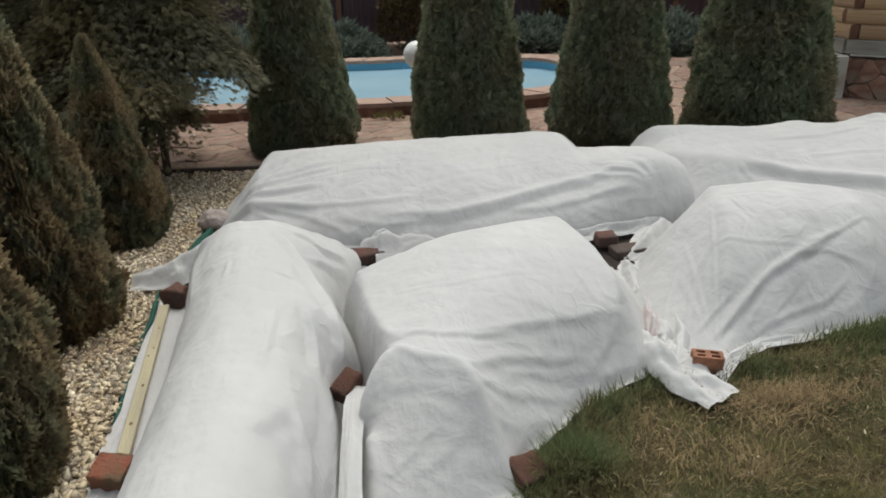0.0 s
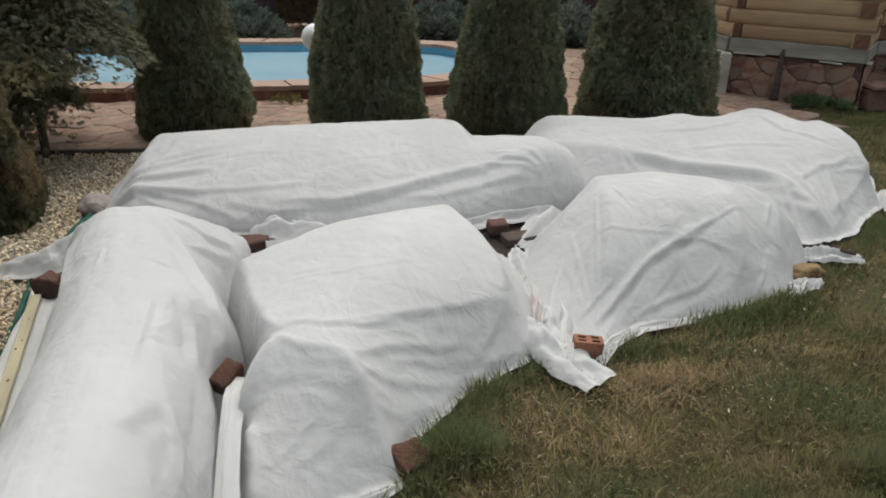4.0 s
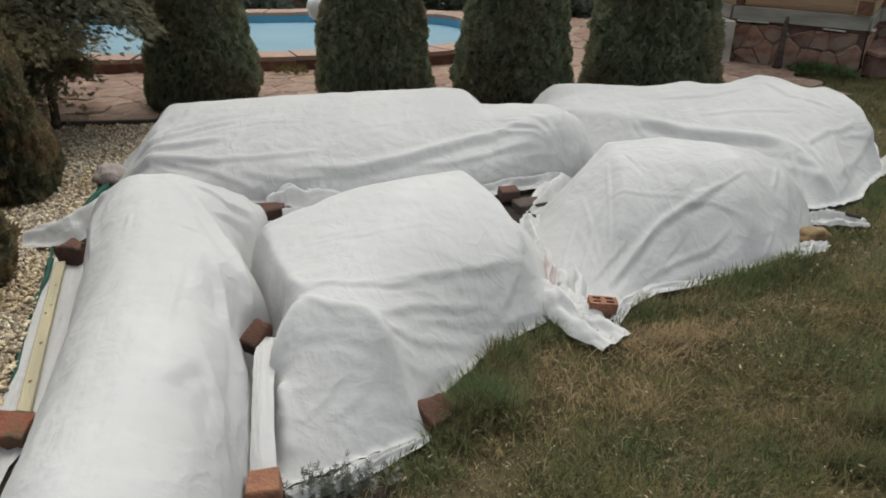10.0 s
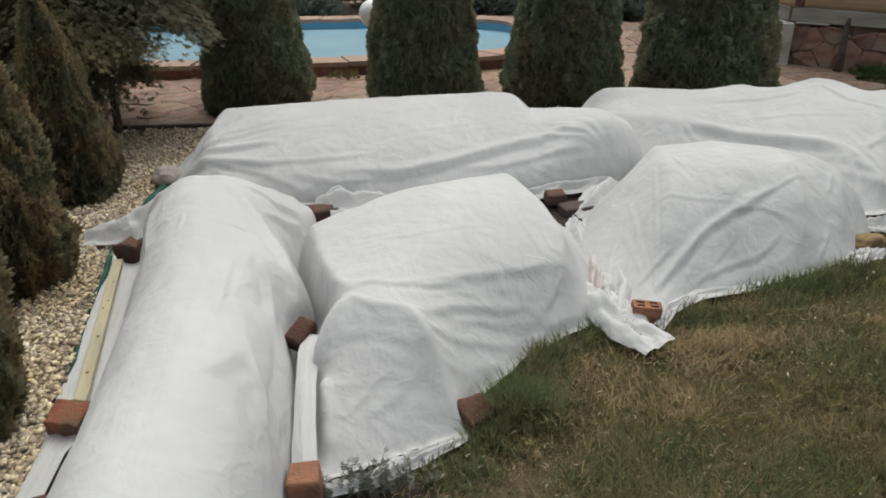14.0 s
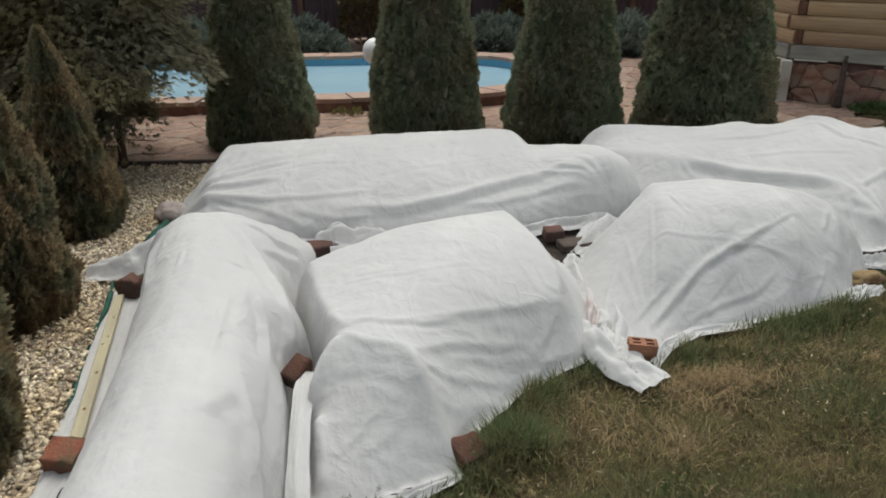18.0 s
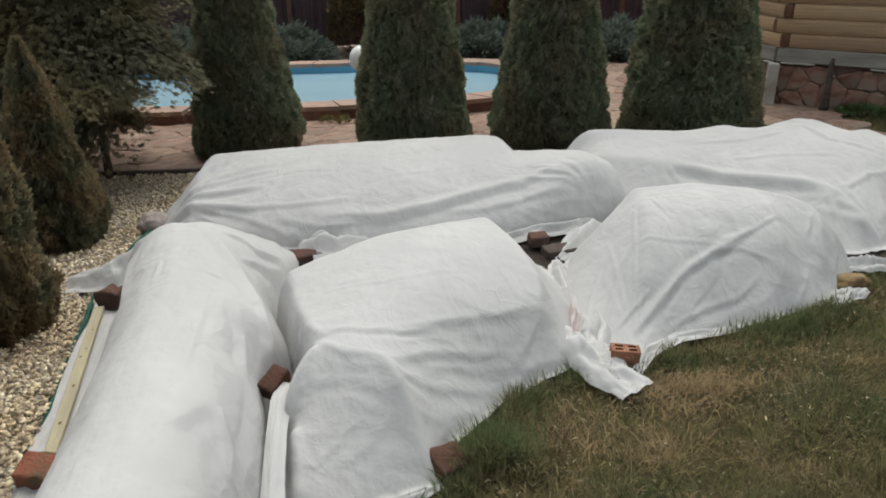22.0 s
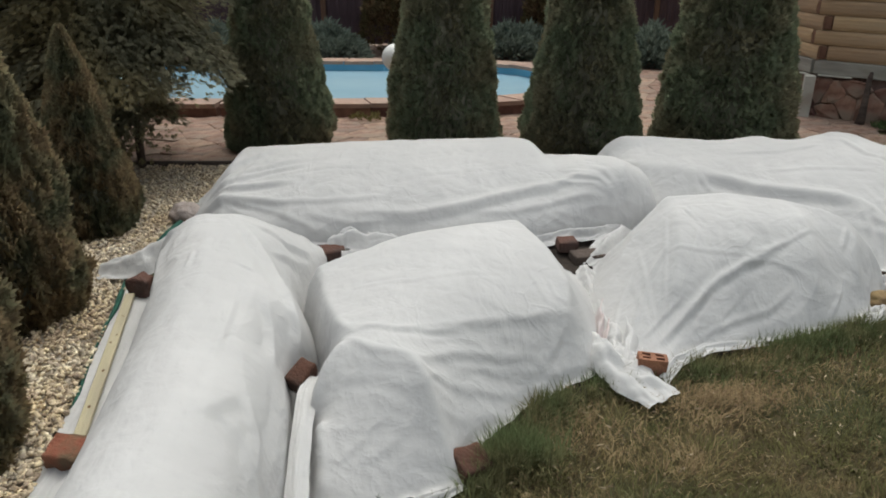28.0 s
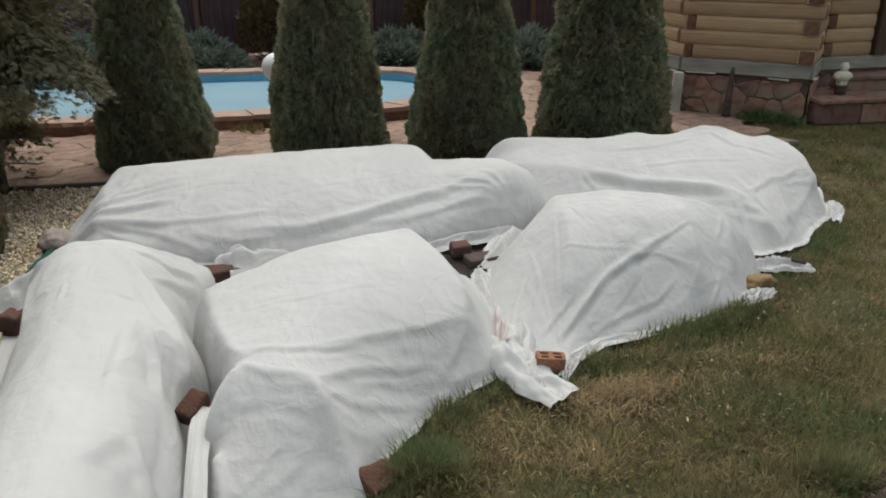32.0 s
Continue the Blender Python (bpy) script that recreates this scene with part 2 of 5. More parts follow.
PLINTH = material("red_plinth_stone", (0.165, 0.088, 0.066), (0.29, 0.162, 0.122), 11, 0.88, 1.0, 30, (0.215, 0.16, 0.125), 5, obrand=0.32)
PLINTH_JOINT = material("plinth_mortar", (0.10, 0.062, 0.05), (0.19, 0.125, 0.105), 9, 0.95, 0.9, 35)
POSTPAINT = material("chalky_white_post", (0.42, 0.41, 0.36), (0.54, 0.53, 0.47), 10, 0.85, 0.5, 50, (0.34, 0.31, 0.26), 5)
DOORWOOD = material("brown_door_wood", (0.16, 0.092, 0.05), (0.23, 0.135, 0.072), 6, 0.6, 0.3, 40, stretch=(6, 6, 0.5))
FRAMEWOOD = material("dark_door_frame", (0.060, 0.036, 0.022), (0.085, 0.05, 0.03), 6, 0.6, 0.3, 40, stretch=(6, 6, 0.5))
ROOFING = material("brown_shingle", (0.08, 0.05, 0.04), (0.12, 0.08, 0.06), 8, 0.85, 0.4, 40)
FENCE = material("maroon_sheet_metal", (0.072, 0.046, 0.052), (0.09, 0.058, 0.064), 4, 0.5, 0.1, 20, spec=0.3)
FENCEPOST = material("brown_fence_post", (0.13, 0.07, 0.045), (0.17, 0.095, 0.06), 8, 0.7, 0.3, 30)
GLOBE = material("opal_globe", (0.74, 0.74, 0.71), (0.80, 0.80, 0.77), 5, 0.35, 0.0, 1, spec=0.4)
BLACKMETAL = material("black_lamp_metal", (0.012, 0.012, 0.013), (0.02, 0.02, 0.02), 20, 0.5, 0.1, 50)
PLASTER = material("cream_plaster", (0.55, 0.54, 0.42), (0.66, 0.65, 0.54), 14, 0.7, 0.3, 50)


# ---- builders ----
def mesh(name, verts, faces, mat, smooth=False):
    me = bpy.data.meshes.new(name)
    me.from_pydata([tuple(v) for v in verts], [], [tuple(f) for f in faces])
    me.materials.append(mat)
    if smooth:
        me.polygons.foreach_set("use_smooth", [True] * len(me.polygons))
    me.update()
    return me


def tri_mesh(name, verts, tris, mat):
    """A large triangle mesh straight from arrays."""
    verts, tris = np.asarray(verts, np.float32), np.asarray(tris, np.int32)
    me = bpy.data.meshes.new(name)
    me.vertices.add(len(verts))
    me.vertices.foreach_set("co", verts.ravel())
    me.loops.add(tris.size)
    me.loops.foreach_set("vertex_index", tris.ravel())
    me.polygons.add(len(tris))
    me.polygons.foreach_set("loop_start", np.arange(0, tris.size, 3, dtype=np.int32))
    me.polygons.foreach_set("loop_total", np.full(len(tris), 3, np.int32))
    me.materials.append(mat)
    me.update(calc_edges=True)
    return me


def bm_mesh(name, bm, mat, smooth=False):
    me = bpy.data.meshes.new(name)
    bm.to_mesh(me)
    bm.free()
    me.materials.append(mat)
    if smooth:
        me.polygons.foreach_set("use_smooth", [True] * len(me.polygons))
    return me


def part(name, me, parent, label="", m=None):
    ob = new(name, me)
    ob.parent = parent
    if m is not None:
        ob.matrix_basis = m
    return tagged(ob, label)


def thing(name, label, category, at=None, group="", kind=""):
    ob = new(name)
    if at is not None:
        ob.matrix_basis = at
    return tagged(ob, label, category, group, kind)


def box_bm(sx, sy, sz, bevel=0.006, seg=2, centre=True):
    bm = bmesh.new()
    bmesh.ops.create_cube(bm, size=1)
    bmesh.ops.scale(bm, vec=(sx, sy, sz), verts=bm.verts)
    if not centre:
        bmesh.ops.translate(bm, vec=(0, 0, sz / 2), verts=bm.verts)
    if bevel:
        bmesh.ops.bevel(bm, geom=bm.edges[:], offset=bevel, segments=seg, affect="EDGES", profile=0.6)
    return bm


def rough_up(bm, amp, size, seed=0.0):
    for v in bm.verts:
        v.co += noise.noise_vector(v.co * size + Vector((seed, seed * 2, -seed))) * amp


def tube_bm(points, radii, sides=8, cap=True):
    bm = bmesh.new()
    rings = []
    for i, p in enumerate(points):
        p = Vector(p)
        d = (Vector(points[min(i + 1, len(points) - 1)]) - Vector(points[max(i - 1, 0)])).normalized()
        a = d.orthogonal().normalized()
        b = d.cross(a)
        rings.append([bm.verts.new(p + (a * math.cos(k * math.tau / sides) + b * math.sin(k * math.tau / sides)) * radii[i])
                      for k in range(sides)])
    for r0, r1 in zip(rings, rings[1:]):
        q = min(range(sides), key=lambda s: (r0[0].co - r1[s].co).length)
        for k in range(sides):
            bm.faces.new((r0[k], r0[(k + 1) % sides], r1[(k + 1 + q) % sides], r1[(k + q) % sides]))
    if cap:
        bm.faces.new(rings[0][::-1])
        bm.faces.new(rings[-1])
    bmesh.ops.recalc_face_normals(bm, faces=bm.faces)
    return bm


def inside(poly, x, y):
    """Which of the points lie in a polygon."""
    x, y = np.asarray(x), np.asarray(y)
    hit = np.zeros(x.shape, bool)
    for (x0, y0), (x1, y1) in zip(poly, poly[1:] + poly[:1]):
        cross = (y0 > y) != (y1 > y)
        hit ^= cross & (x < (x1 - x0) * (y - y0) / ((y1 - y0) if y1 != y0 else 1e-9) + x0)
    return hit


def cells(poly_x, poly_y, step, jitter, seed, gap=0.01):
    """Irregular stone outlines: Voronoi cells of jittered seeds over a rectangle, each shrunk by half a joint."""
    rng = random.Random(seed)
    nx, ny = int((poly_x[1] - poly_x[0]) / step) + 3, int((poly_y[1] - poly_y[0]) / step) + 3
    pts = [(poly_x[0] + (i - 1 + 0.5 * (j % 2) + rng.uniform(-jitter, jitter)) * step, poly_y[0] + (j - 1 + rng.uniform(-jitter, jitter)) * step)
           for j in range(ny) for i in range(nx)]
    out = []
    for i, (px, py) in enumerate(pts):
        if not (poly_x[0] <= px <= poly_x[1] and poly_y[0] <= py <= poly_y[1]):
            continue
        ring = [Vector((px + dx, py + dy)) for dx, dy in ((-step, -step), (step, -step), (step, step), (-step, step))]
        c = Vector((px, py))
        for k, q in enumerate(pts):
            if k == i or abs(q[0] - px) > 2.2 * step or abs(q[1] - py) > 2.2 * step:
                continue
            d = Vector(q) - c
            mid, nrm = c + d / 2 - d.normalized() * gap / 2, d.normalized()
            nxt = []
            for a, b in zip(ring, ring[1:] + ring[:1]):
                sa, sb = (a - mid).dot(nrm), (b - mid).dot(nrm)
                if sa <= 0:
                    nxt.append(a)
                if (sa < 0) != (sb < 0) and sa != sb:
                    nxt.append(a + (b - a) * (sa / (sa - sb)))
            ring = nxt
            if len(ring) < 3:
                break
        if len(ring) >= 3:
            out.append((c, ring))
    return out


def slab(ring, c, thick, inset=0.012, jig=0.0, rng=random):
    """A stone slab with a chamfered upper edge, z = 0 at its underside."""
    n = len(ring)
    low = [(p.x - c.x, p.y - c.y, 0) for p in ring]
    mid = [(p.x - c.x, p.y - c.y, thick - inset * 0.6) for p in ring]
    top = []
    for p in ring:
        d = (c - p)
        d = d.normalized() * min(inset, d.length * 0.4)
        top.append((p.x + d.x - c.x, p.y + d.y - c.y, thick + rng.uniform(-jig, jig)))
    verts = low + mid + top
    faces = [(k, (k + 1) % n, n + (k + 1) % n, n + k) for k in range(n)]
    faces += [(n + k, n + (k + 1) % n, 2 * n + (k + 1) % n, 2 * n + k) for k in range(n)]
    faces += [tuple(range(2 * n, 3 * n))]
    return verts, faces


def ragged(ring, amp, rng):
    """Breaks each straight side of an outline twice, by chance."""
    out = []
    for a, b in zip(ring, ring[1:] + ring[:1]):
        d = b - a
        n = Vector((-d.y, d.x))
        out.append(a)
        if d.length > 0.05:
            out += [a.lerp(b, f + rng.uniform(-0.08, 0.08)) + n * rng.uniform(-amp, amp * 0.3) for f in (0.33, 0.67)]
    return out


# ---- ground ----
def sheet(name, poly, z, mat, label, category):
    return tagged(new(name, mesh(name, [(x, y, z) for x, y in poly], [tuple(range(len(poly)))], mat)), label, category, kind="structure")


sheet("ground", [(-300, -300), (300, -300), (300, 300), (-300, 300)], -0.03, SOIL, "patchy earth and thin grass spreading to the horizon", "ground")
sheet("gravel_base", [(-4.05, 0.6), (-1.02, 0.6), (-1.12, 1.8), (-1.22, 2.3), (-1.32, 3.0), (-1.38, 4.1), (-1.2, 5.22), (-4.05, 5.22)], -0.004,
      GRAVEL_BASE, "sandy base below the pale gravel strip", "ground")
sheet("bed_soil", [(-1.2, 0.2), (-0.1, 0.2), (0.1, 1.62), (0.8, 2.36), (2.2, 2.85), (3.6, 4.4), (3.5, 5.24), (-1.25, 5.24)], -0.01, EARTH,
      "dark damp soil of the covered flower beds", "ground")
sheet("paving_bed", [(-6, 5.23), (3.5, 5.25), (3.33, 5.62), (3.88, 6.27), (4.4, 6.27), (4.4, 12), (-6, 12)], 0.002, MORTAR, "sandy mortar bed under the flagstones", "ground")


# ---- draped covers ----
def smooth_line(points, count):
    """Evenly spaced points of a bent line, its corners eased."""
    p = np.array(points, float)
    u = np.linspace(0, len(p) - 1, count)
    q = np.stack([np.interp(u, np.arange(len(p)), p[:, k]) for k in range(p.shape[1])], -1)
    for _ in range(max(2, count // (3 * len(p)))):
        q[1:-1] = (q[:-2] + 2 * q[1:-1] + q[2:]) / 4
    return q


def fold_field(P, line, width, amp, lap):
    """The lift of one fold over the points P: a rounded crest along a bent line, or, with lap, an edge that lies over what is on its right."""
    q = smooth_line(line, 40)
    best = np.full(P.shape[:2], 1e9)
    side, pos = np.zeros_like(best), np.zeros_like(best)
    for k in range(len(q) - 1):
        d = q[k + 1] - q[k]
        n = math.hypot(*d) + 1e-9
        rx, ry = P[..., 0] - q[k, 0], P[..., 1] - q[k, 1]
        t = np.clip((rx * d[0] + ry * d[1]) / n ** 2, 0, 1)
        r = np.hypot(rx - t * d[0], ry - t * d[1])
        hit = r < best
        best = np.where(hit, r, best)
        side = np.where(hit, np.sign(d[0] * ry - d[1] * rx), side)
        pos = np.where(hit, (k + t) / (len(q) - 1), pos)
    fade = np.clip(np.minimum(pos, 1 - pos) * 5, 0, 1) ** 0.7
    k = best / width
    if lap:
        return amp * fade * np.where(side > 0, np.exp(-(k / 2.6) ** 2), np.exp(-(k / 0.28) ** 2))
    crest = np.exp(-1.5 * k ** 1.25) - np.where(side < 0, 0.75, 0.2) * np.exp(-1.3 * np.abs(k - 1.35) ** 1.5)
    return amp * fade * crest


def crumple_field(P, seed, amount):
    """Broad dents and fine creases of thin cloth, as a lift over the points P."""
    w = np.zeros(P.shape[:2])
    rg = random.Random(seed)
    dirs = []
    for k in range(16):
        d = Vector((rg.gauss(0, 1), rg.gauss(0, 1), rg.gauss(0, 0.7))).normalized()
        dirs.append((d, rg.uniform(3.0, 8.0) if k < 8 else rg.uniform(9.0, 20.0), rg.uniform(0, 9), Vector((rg.uniform(0, 50), rg.uniform(0, 50), k))))
    for i in range(P.shape[0]):
        for j in range(P.shape[1]):
            p = Vector(P[i, j])
            soft = noise.noise_vector(p * 1.6 + Vector((seed, 0, 0)))
            acc = 0.0
            for d, freq, ph, off in dirs:
                gate = noise.noise(p * 2.3 + off)
                if gate > 0.0:
                    u = (p.dot(d) * freq + ph + soft.x * 1.1 + soft.y * d.x) % 1.0
                    acc += (abs(u - 0.5) ** 0.8 * 2 - 0.55) * gate / freq
            q = p * 2.0 + soft * 0.7 + Vector((0, 0, seed))
            ridge = (1 - abs(noise.noise(q * 1.9))) ** 6
            w[i, j] = (noise.noise(p * 1.9 + Vector((0, seed, 0))) * 0.010 + acc * 0.085 + (ridge - 0.3) * 0.008) * amount + noise.noise(p * 26) * 0.0011
    return w


def drape(name, label, axis, stations, n_near, n_far, folds, seed, skirt=0.025, nu=240, nv=150, crumple=1.0, mat=FLEECE):
    """A sheet laid over hoops: sections along one axis (place, near hem, far hem, crest, height), with creases and a loose hem."""
    st = np.array(stations, float)
    s = np.linspace(st[0, 0], st[-1, 0], nu)
    cols = [np.interp(s, st[:, 0], st[:, k]) for k in range(1, st.shape[1])]
    for _ in range(3):
        for c in cols:
            c[1:-1] = (c[:-2] + 2 * c[1:-1] + c[2:]) / 4
    lo, hi, ap, h = cols[:4]
    nn = cols[4] if len(cols) > 4 else np.full(nu, n_near)
    v = np.linspace(0, 1, nv)
    m = 0.05
    theta = np.clip((v - m) / (1 - 2 * m), 0, 1) * math.pi
    cs, sn = np.cos(theta), np.sin(theta)
    near = cs > 0
    n = np.where(near[None], nn[:, None], n_far)
    lat_f, z_f = np.abs(cs)[None] ** (2 / n), np.clip(sn, 0, 1)[None] ** (2 / n)
    lat = np.where(near[None], ap[:, None] - (ap - lo)[:, None] * lat_f, ap[:, None] + (hi - ap)[:, None] * lat_f)
    z = h[:, None] * z_f
    out = np.where(v < m, -(m - v) / m, np.where(v > 1 - m, (v - 1 + m) / m, 0)) * skirt
    lat = lat + out[None, :]
    S = np.repeat(s[:, None], nv, 1)
    X, Y = (S, lat) if axis == "x" else (lat, S)
    P = np.stack([X, Y, z], -1)
    du, dv = np.gradient(P, axis=0), np.gradient(P, axis=1)
    nr = np.cross(du, dv)
    nr *= np.sign(nr[..., 2:] + 1e-9) if axis == "y" else np.sign(nr[..., 2:] + 1e-9)
    nr /= np.linalg.norm(nr, axis=-1, keepdims=True) + 1e-9
    body = np.clip(z / 0.07, 0, 1)
    w = crumple_field(P, seed, crumple)
    for line, width, amp, lap in folds:
        w = w + fold_field(P, line, width, amp, lap)
    P = P + nr * (w * (0.15 + 0.85 * body))[..., None]
    hem = np.array([[noise.noise(Vector((a * 9, b * 3 + seed, seed))) for b in (0, 1)] for a in s])
    edge0, edge1 = np.clip((0.09 - v) / 0.09, 0, 1), np.clip((v - 0.91) / 0.09, 0, 1)
    shift = hem[:, :1] * 0.05 * edge0[None] + hem[:, 1:] * 0.05 * edge1[None]
    P[..., 1 if axis == "x" else 0] += shift
    P[..., 2] += np.abs(hem[:, :1]) * 0.03 * edge0[None] * (1 - edge0[None]) * 4 + 0.004
    P[..., 2] = np.maximum(P[..., 2], 0.003)
    idx = np.arange(nu * nv).reshape(nu, nv)
    quads = np.stack([idx[:-1, :-1], idx[1:, :-1], idx[1:, 1:], idx[:-1, 1:]], -1).reshape(-1, 4)
    if axis == "y":
        quads = quads[:, ::-1]
    me = mesh(name, P.reshape(-1, 3).tolist(), quads.tolist(), mat, True)
    return tagged(new(name, me), label, "plant cover", "fleece covers over the beds")


def tent(name, label, hem, supports, load, folds, seed, step=0.008, skirt=0.03, crumple=1.0):
    """A taut sheet: pegged to the ground along its hem, held up by edges and hoops below it, and slightly blown out between them."""
    hem = smooth_line(hem + hem[:1], 160)
    rim = hem + np.array([[0.022 * noise.noise(Vector((x * 7, y * 7, seed))), 0.022 * noise.noise(Vector((x * 7, y * 7, seed + 9)))] for x, y in hem])
    xs = np.arange(hem[:, 0].min() - skirt - 0.03, hem[:, 0].max() + skirt + 0.03, step)
    ys = np.arange(hem[:, 1].min() - skirt - 0.03, hem[:, 1].max() + skirt + 0.03, step)
    X, Y = np.meshgrid(xs, ys, indexing="ij")
    best, near = np.full(X.shape, 1e9), np.zeros(X.shape + (2,))
    for p, q in zip(rim[:-1], rim[1:]):
        d = q - p
        t = np.clip(((X - p[0]) * d[0] + (Y - p[1]) * d[1]) / (d @ d + 1e-12), 0, 1)
        r = np.hypot(X - p[0] - t * d[0], Y - p[1] - t * d[1])
        hit = r < best
        best = np.where(hit, r, best)
        near[hit] = np.stack([p[0] + t * d[0], p[1] + t * d[1]], -1)[hit]
    within = inside([tuple(p) for p in rim[:-1]], X, Y)
    floor_ = np.zeros(X.shape)
    for line in supports:
        q = smooth_line(line, 300)
        i = np.clip(np.round((q[:, 0] - xs[0]) / step).astype(int), 0, len(xs) - 1)
        j = np.clip(np.round((q[:, 1] - ys[0]) / step).astype(int), 0, len(ys) - 1)
        np.maximum.at(floor_, (i, j), q[:, 2])
    z = floor_.copy()
    # coarse to fine, so that the sheet settles quickly
    for hop, rounds in ((8, 400), (4, 400), (2, 300), (1, 160)):
        for _ in range(rounds):
            pad = np.pad(z, hop, mode="edge")
            mean = (pad[2 * hop:, hop:-hop] + pad[:-2 * hop, hop:-hop] + pad[hop:-hop, 2 * hop:] + pad[hop:-hop, :-2 * hop]) / 4
            z = np.where(within, np.maximum(mean + load * (hop * step) ** 2 / 4, floor_), 0)
    for _ in range(6):
        pad = np.pad(z, 1, mode="edge")
        z = np.where(within, (4 * z + pad[2:, 1:-1] + pad[:-2, 1:-1] + pad[1:-1, 2:] + pad[1:-1, :-2]) / 8, 0)
    P = np.stack([X, Y, z], -1)
    nr = np.cross(np.gradient(P, axis=0), np.gradient(P, axis=1))
    nr /= np.linalg.norm(nr, axis=-1, keepdims=True) + 1e-9
    w = crumple_field(P, seed, crumple)
    for line, width, amp, lap in folds:
        w = w + fold_field(P, line, width, amp, lap)
    P = P + nr * (w * (0.1 + 0.9 * np.clip(z / 0.06, 0, 1)))[..., None]
    P[..., 2] = np.maximum(P[..., 2], 0) + 0.004 + np.where(within, 0, 0.010 * np.abs(np.sin(X * 37 + 4 * np.sin(Y * 23))))
    # the loose strip ends at an even distance past the pegged line
    out = ~within & (best > skirt)
    pull = np.where(out, (best - skirt) / (best + 1e-9), 0)[..., None]
    P[..., :2] += (near - P[..., :2]) * pull
    keep = within | (best < skirt)
    cell = keep[:-1, :-1] | keep[1:, :-1] | keep[1:, 1:] | keep[:-1, 1:]
    idx = np.arange(X.size).reshape(X.shape)
    quads = np.stack([idx[:-1, :-1], idx[1:, :-1], idx[1:, 1:], idx[:-1, 1:]], -1)[cell]
    used = np.unique(quads)
    place = np.zeros(X.size, int)
    place[used] = np.arange(len(used))
    me = mesh(name, P.reshape(-1, 3)[used].tolist(), place[quads].tolist(), FLEECE, True)
    return tagged(new(name, me), label, "plant cover", "fleece covers over the beds")


def radiate(cx, cy, a0, a1, count, r0, r1, width, amp, seed):
    """Creases that run out from a pinned spot."""
    rng = random.Random(seed)
    out = []
    for k in range(count):
        a = radians(a0 + (a1 - a0) * (k + rng.uniform(0.1, 0.9)) / count)
        b = r1 * rng.uniform(0.55, 1.0)
        out.append(([(cx + r0 * math.cos(a), cy + r0 * math.sin(a)), (cx + b * math.cos(a), cy + b * math.sin(a))], width * rng.uniform(0.7, 1.3),
                    amp * rng.uniform(0.6, 1.2), False))
    return out


FOLDS_A = [([(-1.04, 2.94), (-0.91, 2.42)], 0.026, 0.0128, False),
           ([(-0.6, 2.45), (-0.55, 2.43), (-0.52, 2.42)], 0.011, 0.0064, False),
           ([(-0.47, 2.28), (-0.43, 2.16), (-0.4, 1.98)], 0.019, 0.0096, False),
           ([(-0.41, 2.39), (-0.36, 2.26), (-0.37, 2.18)], 0.019, 0.0096, False),
           ([(-0.69, 2.89), (-0.5, 2.58), (-0.38, 2.34)], 0.031, 0.0112, False),
           ([(-0.64, 2.91), (-0.53, 2.98), (-0.45, 3.22)], 0.018, 0.0112, False),
           ([(-0.55, 2.72), (-0.49, 2.91), (-0.44, 3.18)], 0.016, 0.008, False),
           ([(-0.42, 1.71), (-0.37, 1.62), (-0.36, 1.47)], 0.018, 0.0064, False),
           ([(-0.36, 1.95), (-0.34, 1.74), (-0.33, 1.63)], 0.018, 0.008, False)]
FOLDS_A += [([(-0.5, 1.54), (-0.47, 1.61), (-0.44, 1.69)], 0.026, 0.0056, False),
           ([(-0.43, 1.59), (-0.39, 1.55), (-0.36, 1.5)], 0.026, 0.0064, False),
           ([(-0.52, 1.77), (-0.54, 2.04), (-0.55, 2.21)], 0.014, 0.0048, False),
           ([(-0.56, 1.35), (-0.57, 1.57), (-0.59, 1.87)], 0.026, 0.0048, False),
           ([(-0.78, 2.42), (-0.78, 2.48), (-0.79, 2.55)], 0.012, 0.0048, False)]
COVER_A = drape("fleece_cover", "white fleece sheet over a long rounded hoop tunnel beside the gravel", "y", [
    (0.35, -0.70, -0.45, -0.58, 0.02), (0.55, -0.86, -0.32, -0.59, 0.30), (0.9, -0.87, -0.30, -0.59, 0.42), (1.6, -0.91, -0.325, -0.60, 0.44),
    (1.92, -0.942, -0.335, -0.64, 0.445), (2.08, -0.96, -0.365, -0.66, 0.446), (2.17, -0.975, -0.36, -0.67, 0.447), (2.30, -1.0, -0.30, -0.69, 0.45), (2.42, -1.02, -0.325, -0.71, 0.453),
    (2.55, -1.04, -0.385, -0.73, 0.455), (2.75, -1.08, -0.44, -0.78, 0.455), (2.95, -1.13, -0.45, -0.83, 0.455), (3.15, -1.15, -0.43, -0.86, 0.365), (3.4, -1.20, -0.41, -0.86, 0.22), (3.6, -1.18, -0.42, -0.86, 0.06), (3.72, -1.1, -0.7, -0.84, 0.006)], 1.9, 2.3,
    FOLDS_A
    + radiate(-0.46, 3.45, 160, 250, 6, 0.05, 0.6, 0.03, 0.016, 3) + radiate(-1.2, 3.1, -60, 40, 5, 0.05, 0.4, 0.025, 0.012, 4), 1.0, crumple=0.4, nu=330, nv=170)
